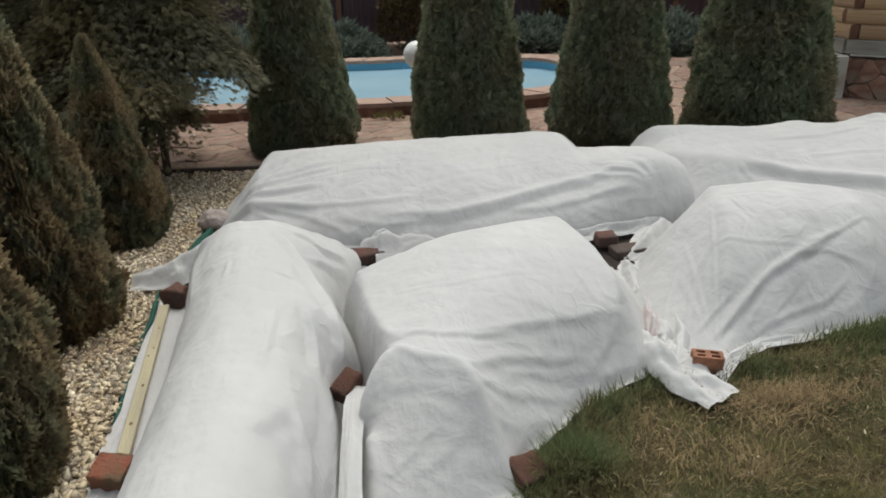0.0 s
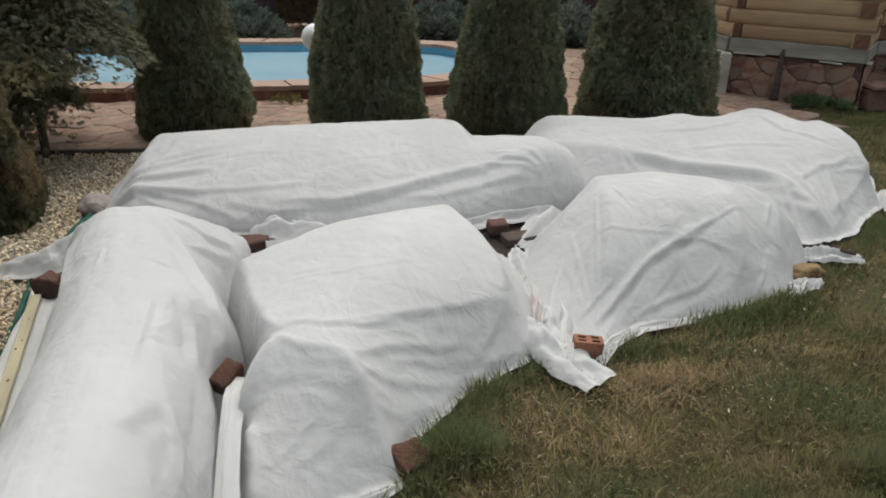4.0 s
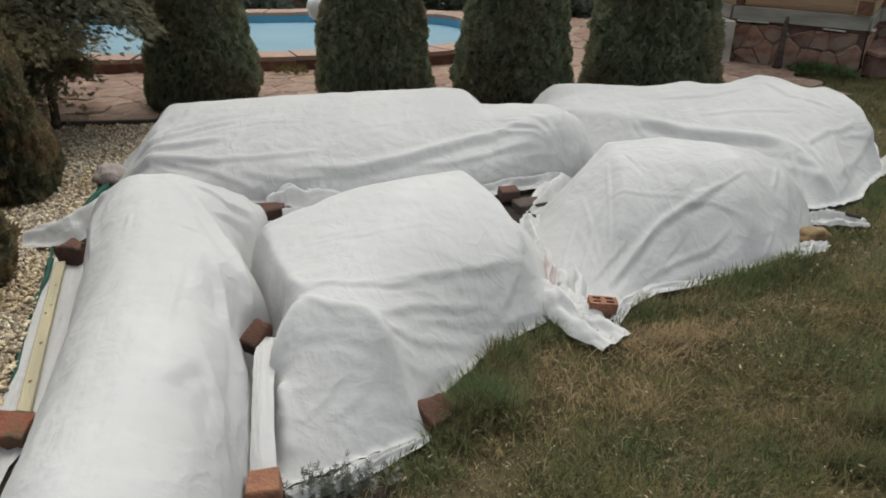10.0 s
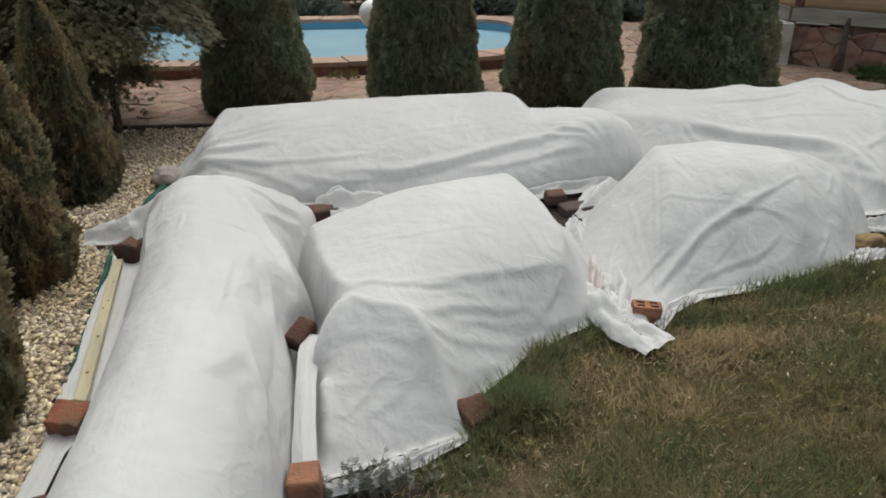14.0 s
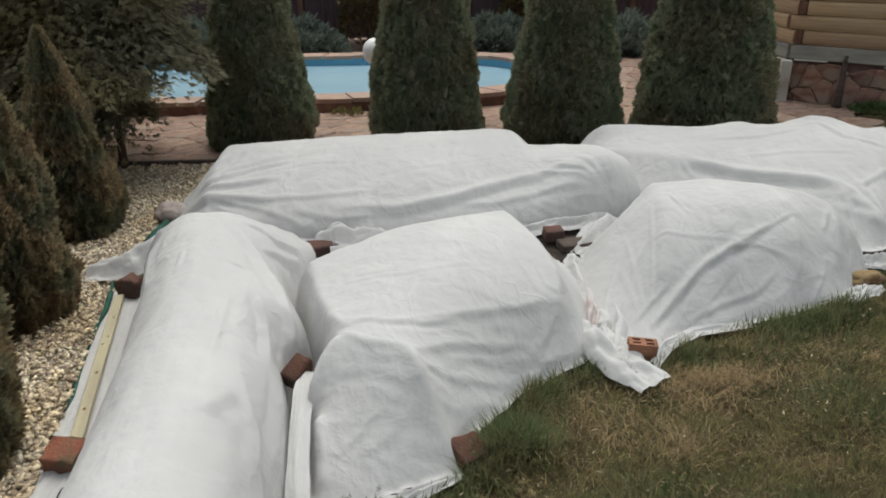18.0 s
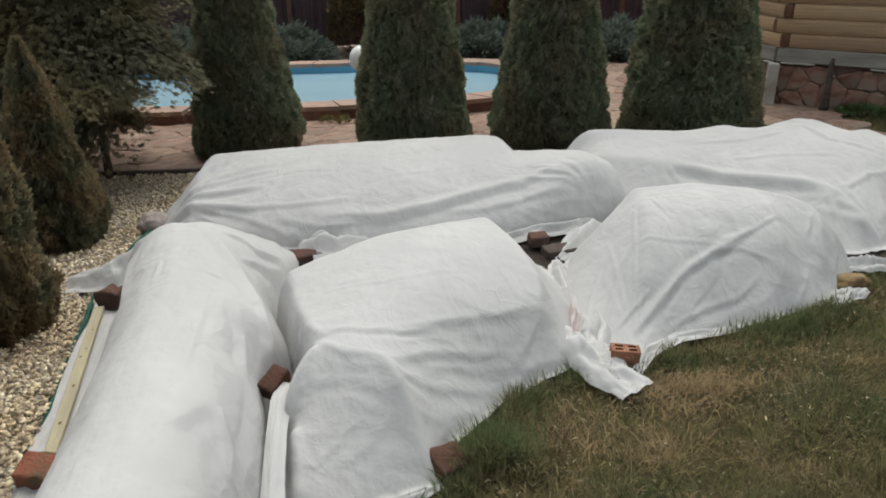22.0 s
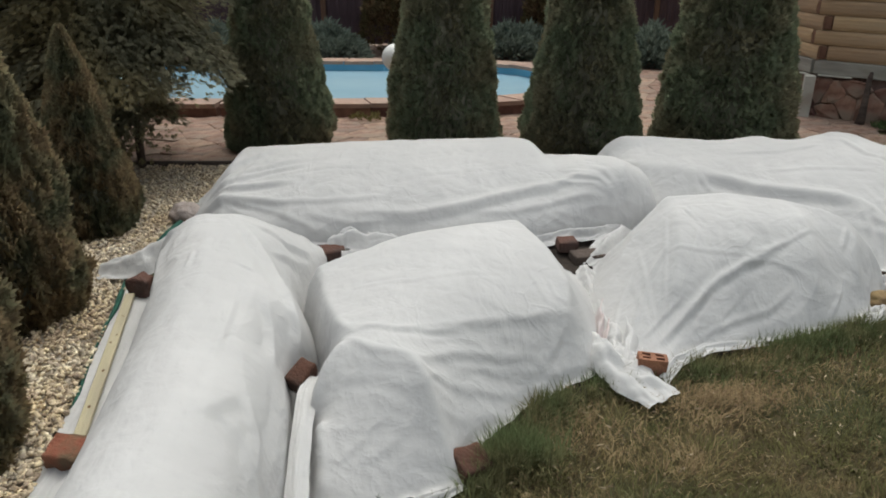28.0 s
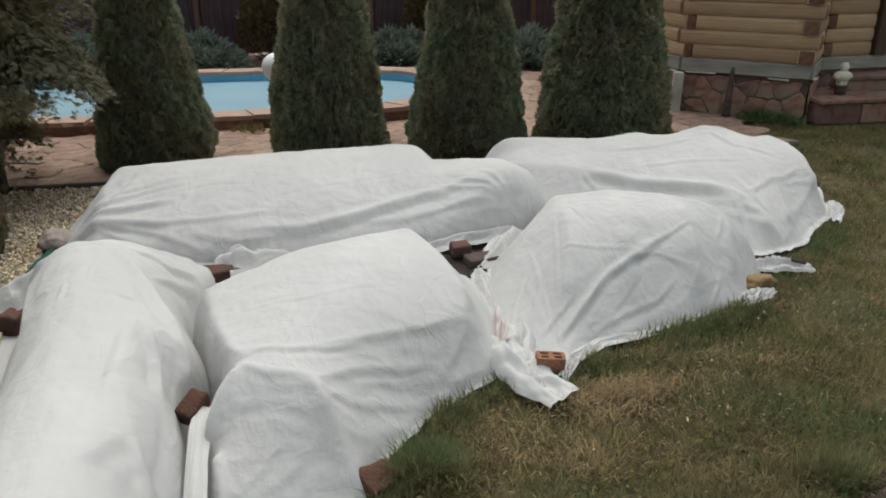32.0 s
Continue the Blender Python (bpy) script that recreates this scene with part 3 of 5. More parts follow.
# a boxy frame with a sloping front, and a lower hoop before it
HEM_B = [(-0.235, 1.575), (-0.008, 1.685), (0.205, 1.765), (0.195, 1.88), (0.295, 1.99), (0.436, 2.17), (0.607, 2.285), (0.77, 2.40), (0.80, 2.6), (0.85, 2.85), (0.85, 3.1),
         (0.80, 3.35), (0.3, 3.42), (-0.30, 3.40), (-0.45, 3.2), (-0.47, 2.95), (-0.43, 2.69), (-0.36, 2.45), (-0.275, 2.22), (-0.31, 2.02), (-0.275, 1.85), (-0.262, 1.68)]
FRAME_B = [[(-0.40, 2.69, 0.22), (-0.344, 2.663, 0.33), (-0.215, 2.725, 0.36), (0.008, 2.811, 0.38), (0.252, 2.959, 0.39), (0.492, 3.013, 0.40)],
           [(0.492, 3.013, 0.40), (0.587, 2.79, 0.37), (0.654, 2.56, 0.31), (0.64, 2.45, 0.24)],
           [(0.64, 2.45, 0.24), (0.38, 2.33, 0.28), (0.18, 2.23, 0.315), (-0.01, 2.16, 0.335), (-0.19, 2.13, 0.345)],
           [(-0.344, 2.663, 0.33), (-0.30, 2.45, 0.325), (-0.255, 2.28, 0.33), (-0.19, 2.13, 0.345)]]
HOOP_B = [[(-0.285, 1.93, 0.22), (-0.244, 2.004, 0.29), (-0.192, 2.065, 0.335), (-0.085, 2.03, 0.335), (0.054, 1.99, 0.325), (0.088, 1.934, 0.29), (0.135, 1.872, 0.17), (0.175, 1.78, 0.03)],
          [(-0.255, 1.86, 0.17), (-0.235, 1.77, 0.12), (-0.22, 1.68, 0.06)]]
FOLDS_B = [([(-0.19, 2.15), (-0.01, 2.13), (0.18, 2.22), (0.4, 2.33), (0.62, 2.44)], 0.019, 0.0063, False),
           ([(-0.03, 2.12), (0.1, 2.16), (0.24, 2.23)], 0.016, 0.0053, False),
           ([(0.08, 2.15), (0.16, 2.19)], 0.014, 0.0047, False),
           ([(0.04, 1.99), (0.17, 2.12), (0.34, 2.21), (0.54, 2.31)], 0.021, 0.0084, False),
           ([(0.15, 2.07), (0.33, 2.17), (0.56, 2.29), (0.72, 2.38)], 0.018, 0.0063, False),
           ([(0.52, 2.29), (0.57, 2.34), (0.62, 2.42)], 0.016, 0.0063, False),
           ([(0.48, 2.21), (0.53, 2.25), (0.59, 2.3)], 0.014, 0.0053, False),
           ([(-0.27, 2.27), (-0.16, 2.12), (-0.03, 2.16)], 0.016, 0.0042, False)]
FOLDS_B += [([(-0.2, 2.1), (-0.08, 2.02), (0.05, 2.0)], 0.018, 0.0053, False),
           ([(0.19, 1.77), (0.15, 1.82), (0.13, 1.87), (0.1, 1.92), (0.05, 1.99)], 0.026, 0.0084, True),
           ([(0.08, 1.97), (0.16, 2.01), (0.28, 2.08), (0.44, 2.18)], 0.018, 0.0053, False),
           ([(-0.1, 1.75), (0.0, 1.8), (0.06, 1.86)], 0.018, 0.0032, False),
           ([(-0.23, 1.96), (-0.09, 1.95), (0.05, 1.91)], 0.018, 0.0032, False),
           ([(-0.2, 1.73), (-0.1, 1.8), (-0.03, 1.87)], 0.016, 0.0032, False),
           ([(0.13, 1.89), (0.23, 1.98), (0.34, 2.07)], 0.018, 0.0042, False),
           ([(-0.2, 2.39), (0.04, 2.4), (0.34, 2.51)], 0.014, 0.0026, False)]
FOLDS_B += [([(0.48, 2.58), (0.53, 2.48), (0.56, 2.43)], 0.014, 0.0026, False),
           ([(0.56, 2.55), (0.59, 2.48), (0.64, 2.47)], 0.012, 0.0032, False)]
COVER_B = tent("fleece_cover", "white fleece sheet pulled tight over a boxy frame", HEM_B, FRAME_B + HOOP_B, 2.4,
               [(line, width * 0.85, lift * 0.75, lap) for line, width, lift, lap in FOLDS_B], 5.0, skirt=0.014, crumple=0.24)
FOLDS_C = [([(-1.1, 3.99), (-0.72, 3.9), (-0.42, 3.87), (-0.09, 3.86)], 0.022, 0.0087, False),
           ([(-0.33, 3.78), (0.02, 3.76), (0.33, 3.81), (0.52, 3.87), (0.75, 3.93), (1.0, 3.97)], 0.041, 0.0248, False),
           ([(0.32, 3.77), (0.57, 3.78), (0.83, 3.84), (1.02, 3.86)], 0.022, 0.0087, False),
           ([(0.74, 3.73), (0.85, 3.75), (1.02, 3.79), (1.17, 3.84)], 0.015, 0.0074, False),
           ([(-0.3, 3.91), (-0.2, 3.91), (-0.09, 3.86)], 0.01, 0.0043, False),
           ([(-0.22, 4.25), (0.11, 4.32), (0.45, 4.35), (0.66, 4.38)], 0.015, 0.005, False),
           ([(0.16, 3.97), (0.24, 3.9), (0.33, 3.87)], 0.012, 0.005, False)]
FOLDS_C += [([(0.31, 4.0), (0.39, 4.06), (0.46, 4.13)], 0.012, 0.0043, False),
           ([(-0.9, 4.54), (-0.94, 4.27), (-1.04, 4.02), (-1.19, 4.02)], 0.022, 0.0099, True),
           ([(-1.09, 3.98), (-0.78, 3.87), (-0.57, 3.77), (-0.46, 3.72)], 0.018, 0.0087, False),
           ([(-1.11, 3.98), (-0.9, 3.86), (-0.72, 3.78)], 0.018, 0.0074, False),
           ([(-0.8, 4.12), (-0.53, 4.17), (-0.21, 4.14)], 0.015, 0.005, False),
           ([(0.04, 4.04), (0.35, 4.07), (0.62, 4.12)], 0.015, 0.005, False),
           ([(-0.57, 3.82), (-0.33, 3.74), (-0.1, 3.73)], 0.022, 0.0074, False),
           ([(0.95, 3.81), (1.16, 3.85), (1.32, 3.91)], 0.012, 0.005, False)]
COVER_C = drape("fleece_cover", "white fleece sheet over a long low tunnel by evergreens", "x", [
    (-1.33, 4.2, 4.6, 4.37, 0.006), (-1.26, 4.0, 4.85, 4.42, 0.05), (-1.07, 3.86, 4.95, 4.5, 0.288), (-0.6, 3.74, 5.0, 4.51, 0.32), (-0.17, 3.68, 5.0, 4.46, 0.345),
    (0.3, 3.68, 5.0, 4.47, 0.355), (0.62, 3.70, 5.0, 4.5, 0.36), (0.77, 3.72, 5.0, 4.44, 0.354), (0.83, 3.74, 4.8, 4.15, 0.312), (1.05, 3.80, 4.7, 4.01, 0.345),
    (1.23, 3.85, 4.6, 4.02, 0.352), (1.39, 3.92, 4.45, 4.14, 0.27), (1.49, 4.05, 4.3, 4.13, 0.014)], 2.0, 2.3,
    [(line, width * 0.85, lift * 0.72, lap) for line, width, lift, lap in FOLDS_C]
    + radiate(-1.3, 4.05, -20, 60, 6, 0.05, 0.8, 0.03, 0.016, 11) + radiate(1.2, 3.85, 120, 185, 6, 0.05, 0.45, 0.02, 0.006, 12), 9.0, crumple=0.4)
HEM_D = [(1.06, 4.4), (1.33, 3.95), (1.7, 3.75), (2.05, 3.55), (2.41, 3.31), (2.707, 3.40), (2.93, 3.62), (3.17, 3.80), (3.30, 4.05), (3.45, 4.3), (3.3, 4.75), (2.9, 5.0),
         (2.1, 5.02), (1.25, 5.0), (1.04, 4.75)]
HOOPS_D = [[(1.17, 4.72, 0.10), (1.27, 4.73, 0.27), (1.36, 4.65, 0.37), (1.7, 4.61, 0.362), (1.994, 4.593, 0.345), (2.23, 4.605, 0.375), (2.427, 4.556, 0.34), (2.60, 4.41, 0.455),
            (2.70, 4.38, 0.452), (2.907, 4.304, 0.38), (3.032, 4.319, 0.395), (3.108, 4.188, 0.365)],
           [(3.108, 4.188, 0.36), (3.107, 4.034, 0.33), (3.085, 3.889, 0.25), (3.13, 3.84, 0.1)], [(2.623, 4.404, 0.44), (2.72, 4.05, 0.37), (2.74, 3.75, 0.27), (2.72, 3.52, 0.12)],
           [(1.3, 4.4, 0.27), (1.6, 4.18, 0.285), (1.857, 4.045, 0.265), (2.254, 3.783, 0.26), (2.428, 3.666, 0.255), (2.54, 3.43, 0.15)]]
FOLDS_D = [([(1.73, 4.11), (1.85, 4.03), (1.98, 3.93), (2.25, 3.78), (2.43, 3.67)], 0.041, 0.024, False),
           ([(1.7, 4.1), (1.72, 4.03), (1.75, 3.98)], 0.015, 0.0072, False),
           ([(2.62, 4.33), (2.68, 4.12), (2.93, 4.05)], 0.022, 0.0084, False),
           ([(2.49, 3.65), (2.68, 3.74), (3.03, 3.96)], 0.022, 0.0084, False),
           ([(2.4, 3.38), (2.41, 3.47), (2.42, 3.6)], 0.019, 0.0096, False),
           ([(2.62, 3.48), (2.54, 3.48), (2.51, 3.61)], 0.016, 0.0036, False),
           ([(2.75, 3.75), (2.95, 3.86), (3.07, 3.87)], 0.015, 0.006, False),
           ([(2.62, 3.46), (2.81, 3.62), (3.4, 4.18)], 0.026, 0.0066, False),
           ([(2.56, 3.36), (2.68, 3.45), (2.77, 3.55)], 0.014, 0.0036, False)]
FOLDS_D += [([(2.66, 3.4), (2.84, 3.55), (3.02, 3.71)], 0.014, 0.0036, False),
           ([(1.95, 4.3), (2.21, 4.24), (2.49, 4.28)], 0.022, 0.0072, False),
           ([(2.03, 4.05), (2.35, 4.0), (2.68, 3.94)], 0.019, 0.0048, False)]
COVER_D = tent("fleece_cover", "white fleece sheet over a lumpy far tunnel reaching into the lawn", HEM_D, HOOPS_D, 1.0, FOLDS_D + radiate(2.62, 3.36, 40, 150, 8, 0.03, 0.5, 0.022, 0.009, 15), 14.0,
               step=0.011, crumple=0.35)
HEM_E = [(0.80, 2.66), (0.90, 2.52), (1.00, 2.42), (1.21, 2.555), (1.42, 2.585), (1.72, 2.68), (2.015, 2.81), (2.24, 3.04), (2.36, 3.25), (2.25, 3.5), (1.9, 3.7), (1.3, 3.7), (1.0, 3.5),
         (0.9, 3.2), (0.83, 2.95)]
HOOPS_E = [[(0.915, 3.0, 0.09), (1.079, 3.191, 0.27), (1.248, 3.313, 0.40), (1.51, 3.262, 0.437), (1.785, 3.222, 0.41), (1.948, 3.188, 0.38), (2.069, 3.176, 0.33), (2.17, 3.103, 0.22), (2.237, 3.059, 0.10)],
           [(1.3, 3.5, 0.3), (1.248, 3.313, 0.40), (1.235, 3.1, 0.385), (1.205, 2.92, 0.33), (1.14, 2.73, 0.20)], [(1.51, 3.262, 0.437), (1.50, 3.05, 0.42), (1.47, 2.88, 0.355), (1.43, 2.75, 0.24)],
           [(1.85, 3.45, 0.3), (1.785, 3.222, 0.41), (1.80, 3.05, 0.385), (1.80, 2.92, 0.31), (1.77, 2.80, 0.18)], [(2.069, 3.176, 0.33), (2.06, 3.05, 0.29), (2.03, 2.94, 0.18)]]
FOLDS_E = [([(1.01, 2.52), (1.18, 2.66), (1.33, 2.76), (1.44, 2.79), (1.68, 2.94)], 0.024, 0.0153, False),
           ([(1.82, 2.86), (1.74, 2.77), (1.61, 2.68), (1.42, 2.6), (1.23, 2.57), (1.04, 2.51)], 0.021, 0.0051, True),
           ([(0.93, 2.59), (0.98, 2.69), (1.05, 2.83), (1.17, 2.96)], 0.018, 0.0102, False),
           ([(0.98, 2.57), (1.06, 2.64), (1.16, 2.7)], 0.014, 0.0071, False),
           ([(0.87, 2.64), (0.92, 2.78), (1.01, 2.93)], 0.013, 0.0061, False),
           ([(1.44, 2.79), (1.59, 2.85), (1.72, 2.83)], 0.015, 0.0061, False),
           ([(1.48, 2.84), (1.69, 2.94), (1.85, 3.01)], 0.015, 0.0051, False),
           ([(1.13, 2.92), (1.26, 2.88), (1.44, 2.83)], 0.014, 0.0041, False)]
FOLDS_E += [([(1.28, 3.17), (1.3, 3.06), (1.33, 2.97)], 0.01, 0.0051, False),
           ([(1.96, 2.98), (2.04, 3.11)], 0.021, 0.0071, False),
           ([(1.79, 2.7), (1.88, 2.79), (1.95, 2.9)], 0.014, 0.0061, False),
           ([(2.1, 2.93), (2.15, 3.03), (2.12, 3.1)], 0.014, 0.0061, False),
           ([(1.07, 2.53), (1.29, 2.61), (1.53, 2.69), (1.68, 2.79)], 0.014, 0.0061, False),
           ([(1.18, 2.85), (1.1, 2.76), (1.05, 2.69)], 0.01, 0.0031, False)]
COVER_E = tent("fleece_cover", "white fleece sheet tented over hoops with folds gathered to a brick", HEM_E, HOOPS_E, 2.0,
               [(line, width * 0.75, lift * 0.85, lap) for line, width, lift, lap in FOLDS_E] + radiate(1.02, 2.44, 12, 100, 10, 0.04, 0.8, 0.010, 0.0045, 21), 19.0,
               skirt=0.016, crumple=0.24)


def crumpled(name, points, widths, heights, parent, label, seed, mat=FLEECE, twist=0.0, ridges=5.0, ripple=1.0):
    """A gathered tongue of cloth along a line, folded lengthwise."""
    pts = np.array(points, float)
    t = np.linspace(0, len(pts) - 1, 46)
    C = np.stack([np.interp(t, np.arange(len(pts)), pts[:, k]) for k in range(3)], -1)
    wd, ht = np.interp(t, np.arange(len(pts)), widths), np.interp(t, np.arange(len(pts)), heights)
    d = np.gradient(C, axis=0)
    side = np.stack([-d[:, 1], d[:, 0], 0 * d[:, 0]], -1)
    side /= np.linalg.norm(side, axis=1, keepdims=True)
    nv = 34
    verts = []
    for i in range(46):
        for j in range(nv):
            u = 2 * j / (nv - 1) - 1
            q = Vector((i * 0.16, u * 2.4, seed))
            z = ht[i] * (1 - abs(u) ** 2.2) * (0.55 + 0.45 * math.cos(u * ridges + seed + twist * i + 2.2 * min(ripple, 1.0) * noise.noise(q * 0.8))) + ripple * (0.010 * noise.noise(q * 2.1) + 0.006 * abs(noise.noise(q * 4.5)))
            p = C[i] + side[i] * (u * wd[i] * (1 + 0.3 * ripple * noise.noise(Vector((i * 0.11, math.copysign(1.0, u), seed))))) + np.array([0, 0, z])
            verts.append((p[0], p[1], max(p[2], 0.006)))
    faces = [(a * nv + b, a * nv + b + 1, (a + 1) * nv + b + 1, (a + 1) * nv + b) for a in range(45) for b in range(nv - 1)]
    return part(name, mesh(name, verts, faces, mat, True), parent, label)


crumpled("gathered_corner", [(0.80, 2.56, 0.02), (0.822, 2.42, 0.03), (0.873, 2.29, 0.018), (0.95, 2.17, 0.014)], [0.08, 0.11, 0.10, 0.085], [0.10, 0.115, 0.07, 0.03],
         COVER_B, "twisted loose corner of fleece on the grass", 2.0, twist=0.03, ridges=3.0, ripple=0.55)
crumpled("gathered_fold", [(0.86, 2.42, 0.01), (0.91, 2.58, 0.02), (0.925, 2.85, 0.02), (0.94, 3.30, 0.0)], [0.06, 0.075, 0.08, 0.02], [0.03, 0.06, 0.06, 0.02],
         COVER_E, "crumpled loose fleece between two covers", 33.0, ridges=6.5)
crumpled("gathered_corner", [(0.985, 2.31, 0.005), (1.07, 2.425, 0.02), (1.22, 2.525, 0.02), (1.50, 2.60, 0.005)], [0.022, 0.028, 0.03, 0.02], [0.03, 0.04, 0.035, 0.02],
         COVER_E, "rolled fleece hem along the grass", 4.0, ridges=2.0, ripple=0.4)
crumpled("gathered_corner", [(-1.02, 3.40, 0.12), (-1.16, 3.34, 0.09), (-1.33, 3.31, 0.03), (-1.50, 3.33, 0.008)], [0.17, 0.13, 0.10, 0.075], [0.13, 0.12, 0.09, 0.055],
         COVER_A, "bunched loose corner of fleece on the gravel", 6.0, ridges=2.6, ripple=0.6)
crumpled("gathered_fold", [(0.79, 2.50, 0.0), (0.84, 2.68, 0.015), (0.89, 2.90, 0.015), (0.96, 3.22, 0.0)], [0.03, 0.035, 0.035, 0.03], [0.02, 0.05, 0.05, 0.01],
         COVER_B, "pinkish folds of fleece between two covers", 8.0, FLEECE_THIN, 0.1)
crumpled("gathered_fold", [(0.92, 3.40, 0.0), (1.05, 3.55, 0.03), (1.16, 3.72, 0.03), (1.24, 3.84, 0.01)], [0.03, 0.09, 0.10, 0.07], [0.02, 0.06, 0.07, 0.02],
         COVER_C, "crumpled loose fleece between the covers", 11.0, FLEECE, 0.05, ripple=0.6)
crumpled("gathered_fold", [(0.62, 3.68, 0.0), (0.85, 3.74, 0.02), (1.05, 3.78, 0.02), (1.2, 3.84, 0.01)], [0.06, 0.07, 0.07, 0.05], [0.04, 0.05, 0.06, 0.05],
         COVER_C, "crumpled front hem of fleece", 13.0)
crumpled("gathered_fold", [(-0.42, 3.585, 0.03), (-0.31, 3.585, 0.06), (-0.14, 3.58, 0.04), (0.1, 3.59, 0.01)], [0.065, 0.08, 0.07, 0.05], [0.06, 0.11, 0.09, 0.04],
         COVER_B, "bunched fleece end beside a brick", 15.0)
crumpled("gathered_fold", [(-0.34, 3.50, 0.02), (-0.05, 3.52, 0.02), (0.35, 3.55, 0.01), (0.70, 3.62, 0.0)], [0.08, 0.12, 0.11, 0.05], [0.07, 0.09, 0.07, 0.02],
         COVER_C, "loose front hem of fleece lying on the soil", 35.0)
crumpled("gathered_fold", [(0.87, 3.02, 0.01), (0.875, 3.16, 0.015), (0.885, 3.28, 0.015), (0.90, 3.40, 0.0)], [0.03, 0.055, 0.05, 0.02], [0.02, 0.05, 0.045, 0.01],
         COVER_E, "small crumple of fleece over the soil", 37.0, ripple=0.7)
crumpled("gathered_corner", [(2.27, 3.13, 0.01), (2.37, 3.12, 0.02), (2.47, 3.10, 0.015), (2.58, 3.09, 0.005)], [0.05, 0.06, 0.05, 0.035], [0.04, 0.06, 0.045, 0.02],
         COVER_D, "loose fleece end lying on the grass", 17.0)
crumpled("gathered_corner", [(1.95, 2.74, 0.0), (2.06, 2.80, 0.01), (2.16, 2.86, 0.01), (2.24, 2.9, 0.0)], [0.04, 0.05, 0.05, 0.03], [0.02, 0.04, 0.04, 0.015],
         COVER_E, "frayed fleece hem on the grass", 21.0)
crumpled("gathered_corner", [(3.12, 3.68, 0.01), (3.22, 3.80, 0.02), (3.30, 3.90, 0.015), (3.36, 4.02, 0.005)], [0.04, 0.05, 0.05, 0.03], [0.03, 0.05, 0.04, 0.015],
         COVER_D, "loose fleece hem", 23.0)
crumpled("hanging_fold", [(-0.278, 1.565, 0.06), (-0.287, 1.70, 0.11), (-0.293, 1.84, 0.155), (-0.297, 2.0, 0.178), (-0.296, 2.09, 0.178)], [0.036, 0.033, 0.032, 0.034, 0.03], [0.016, 0.015, 0.014, 0.012, 0.008],
         COVER_B, "hanging fold of fleece pinned by a brick", 25.0, ridges=2.4, ripple=0.2)
crumpled("hem_strip", [(-0.22, 1.54, 0.0), (-0.08, 1.58, 0.005), (0.06, 1.66, 0.005), (0.2, 1.75, 0.0)], [0.03, 0.035, 0.03, 0.02], [0.03, 0.03, 0.03, 0.015],
         COVER_B, "flat hem of fleece on the soil", 27.0)
GROUND_SHEET = crumpled("fleece_ground_sheet", [(-1.04, 1.2, 0.0), (-1.066, 1.76, 0.004), (-1.058, 2.0, 0.004), (-1.13, 2.58, 0.004), (-1.21, 2.97, 0.004), (-1.28, 3.22, 0.0)],
                        [0.05, 0.046, 0.09, 0.105, 0.09, 0.075], [0.012] * 6, None, "", 30.0, ripple=0.4)
tagged(GROUND_SHEET, "flat white fleece strip lying on the ground beside the gravel", "plant cover")


# ---- bricks and stones ----
def brick(label, x, y, z, rz, mat, size=(0.25, 0.12, 0.065), tilt=(0, 0), worn=0.006, seed=0.0, category="brick"):
    bm = bmesh.new()
    bmesh.ops.create_cube(bm, size=1)
    bmesh.ops.scale(bm, vec=size, verts=bm.verts)
    bmesh.ops.bevel(bm, geom=bm.edges[:], offset=0.008, segments=2, affect="EDGES", profile=0.6)
    bmesh.ops.subdivide_edges(bm, edges=[e for e in bm.edges if e.calc_length() > 0.04], cuts=3, use_grid_fill=True)
    rough_up(bm, worn, 14, seed)
    rough_up(bm, worn * 0.6, 40, seed + 3)
    ob = new("brick", bm_mesh("brick", bm, mat, True))
    ob.matrix_basis = pose(x, y, z, tilt[0], tilt[1], rz)
    return tagged(ob, label, category, "bricks weighing down the fleece")


brick("muddy red brick weighing down fleece near a board", -1.045, 1.885, 0.04, -6, BRICK_RED, (0.112, 0.105, 0.078), (10, 4), 0.012, 1)
brick("dark damp brick wedged under bunched fleece on the gravel", -1.222, 3.10, 0.048, -15, BRICK_DARK, (0.09, 0.10, 0.09), (0, 0), 0.016, 2)
brick("brown brick wedged high between two fleece covers", -0.333, 2.10, 0.180, -30, BRICK_BROWN_SHADED, (0.066, 0.10, 0.066), (24, 14), 0.006, 3)
brick("orange brick standing on end beside the fleece hem", -0.270, 1.505, 0.055, 4, BRICK_ORANGE, (0.088, 0.09, 0.115), (0, 0), 0.004, 4)
# red brick; the shade of the missing fleece overhang is in its colour
brick("red brick half hidden under the fleece at the tall grass", 0.225, 1.825, 0.016, 33, BRICK_BROWN_SHADED, (0.11, 0.10, 0.085), (14, 4), 0.007, 5)
brick("red brick holding a bunched fleece end", -0.385, 3.51, 0.036, 12, BRICK_DARK, (0.125, 0.10, 0.065), (6, -8), 0.005, 6)
brick("dark red brick lying between the covers", 0.845, 3.60, 0.04, 4, BRICK_DARK, (0.10, 0.10, 0.06), (0, 0), 0.004, 7)
brick("dark slab of brick lying between the covers", 0.94, 3.50, 0.012, 12, DARKWOOD, (0.17, 0.11, 0.045), (0, 0), 0.004, 8)
brick("small brick in pinkish folds of fleece", 0.93, 3.06, 0.0, 50, BRICK_DARK, (0.08, 0.07, 0.06), (0, 0), 0.005, 9)
brick("dark brick beside the ground sheet", -1.01, 1.45, 0.03, 20, BRICK_DARK, (0.14, 0.12, 0.065), (0, 0), 0.005, 10)


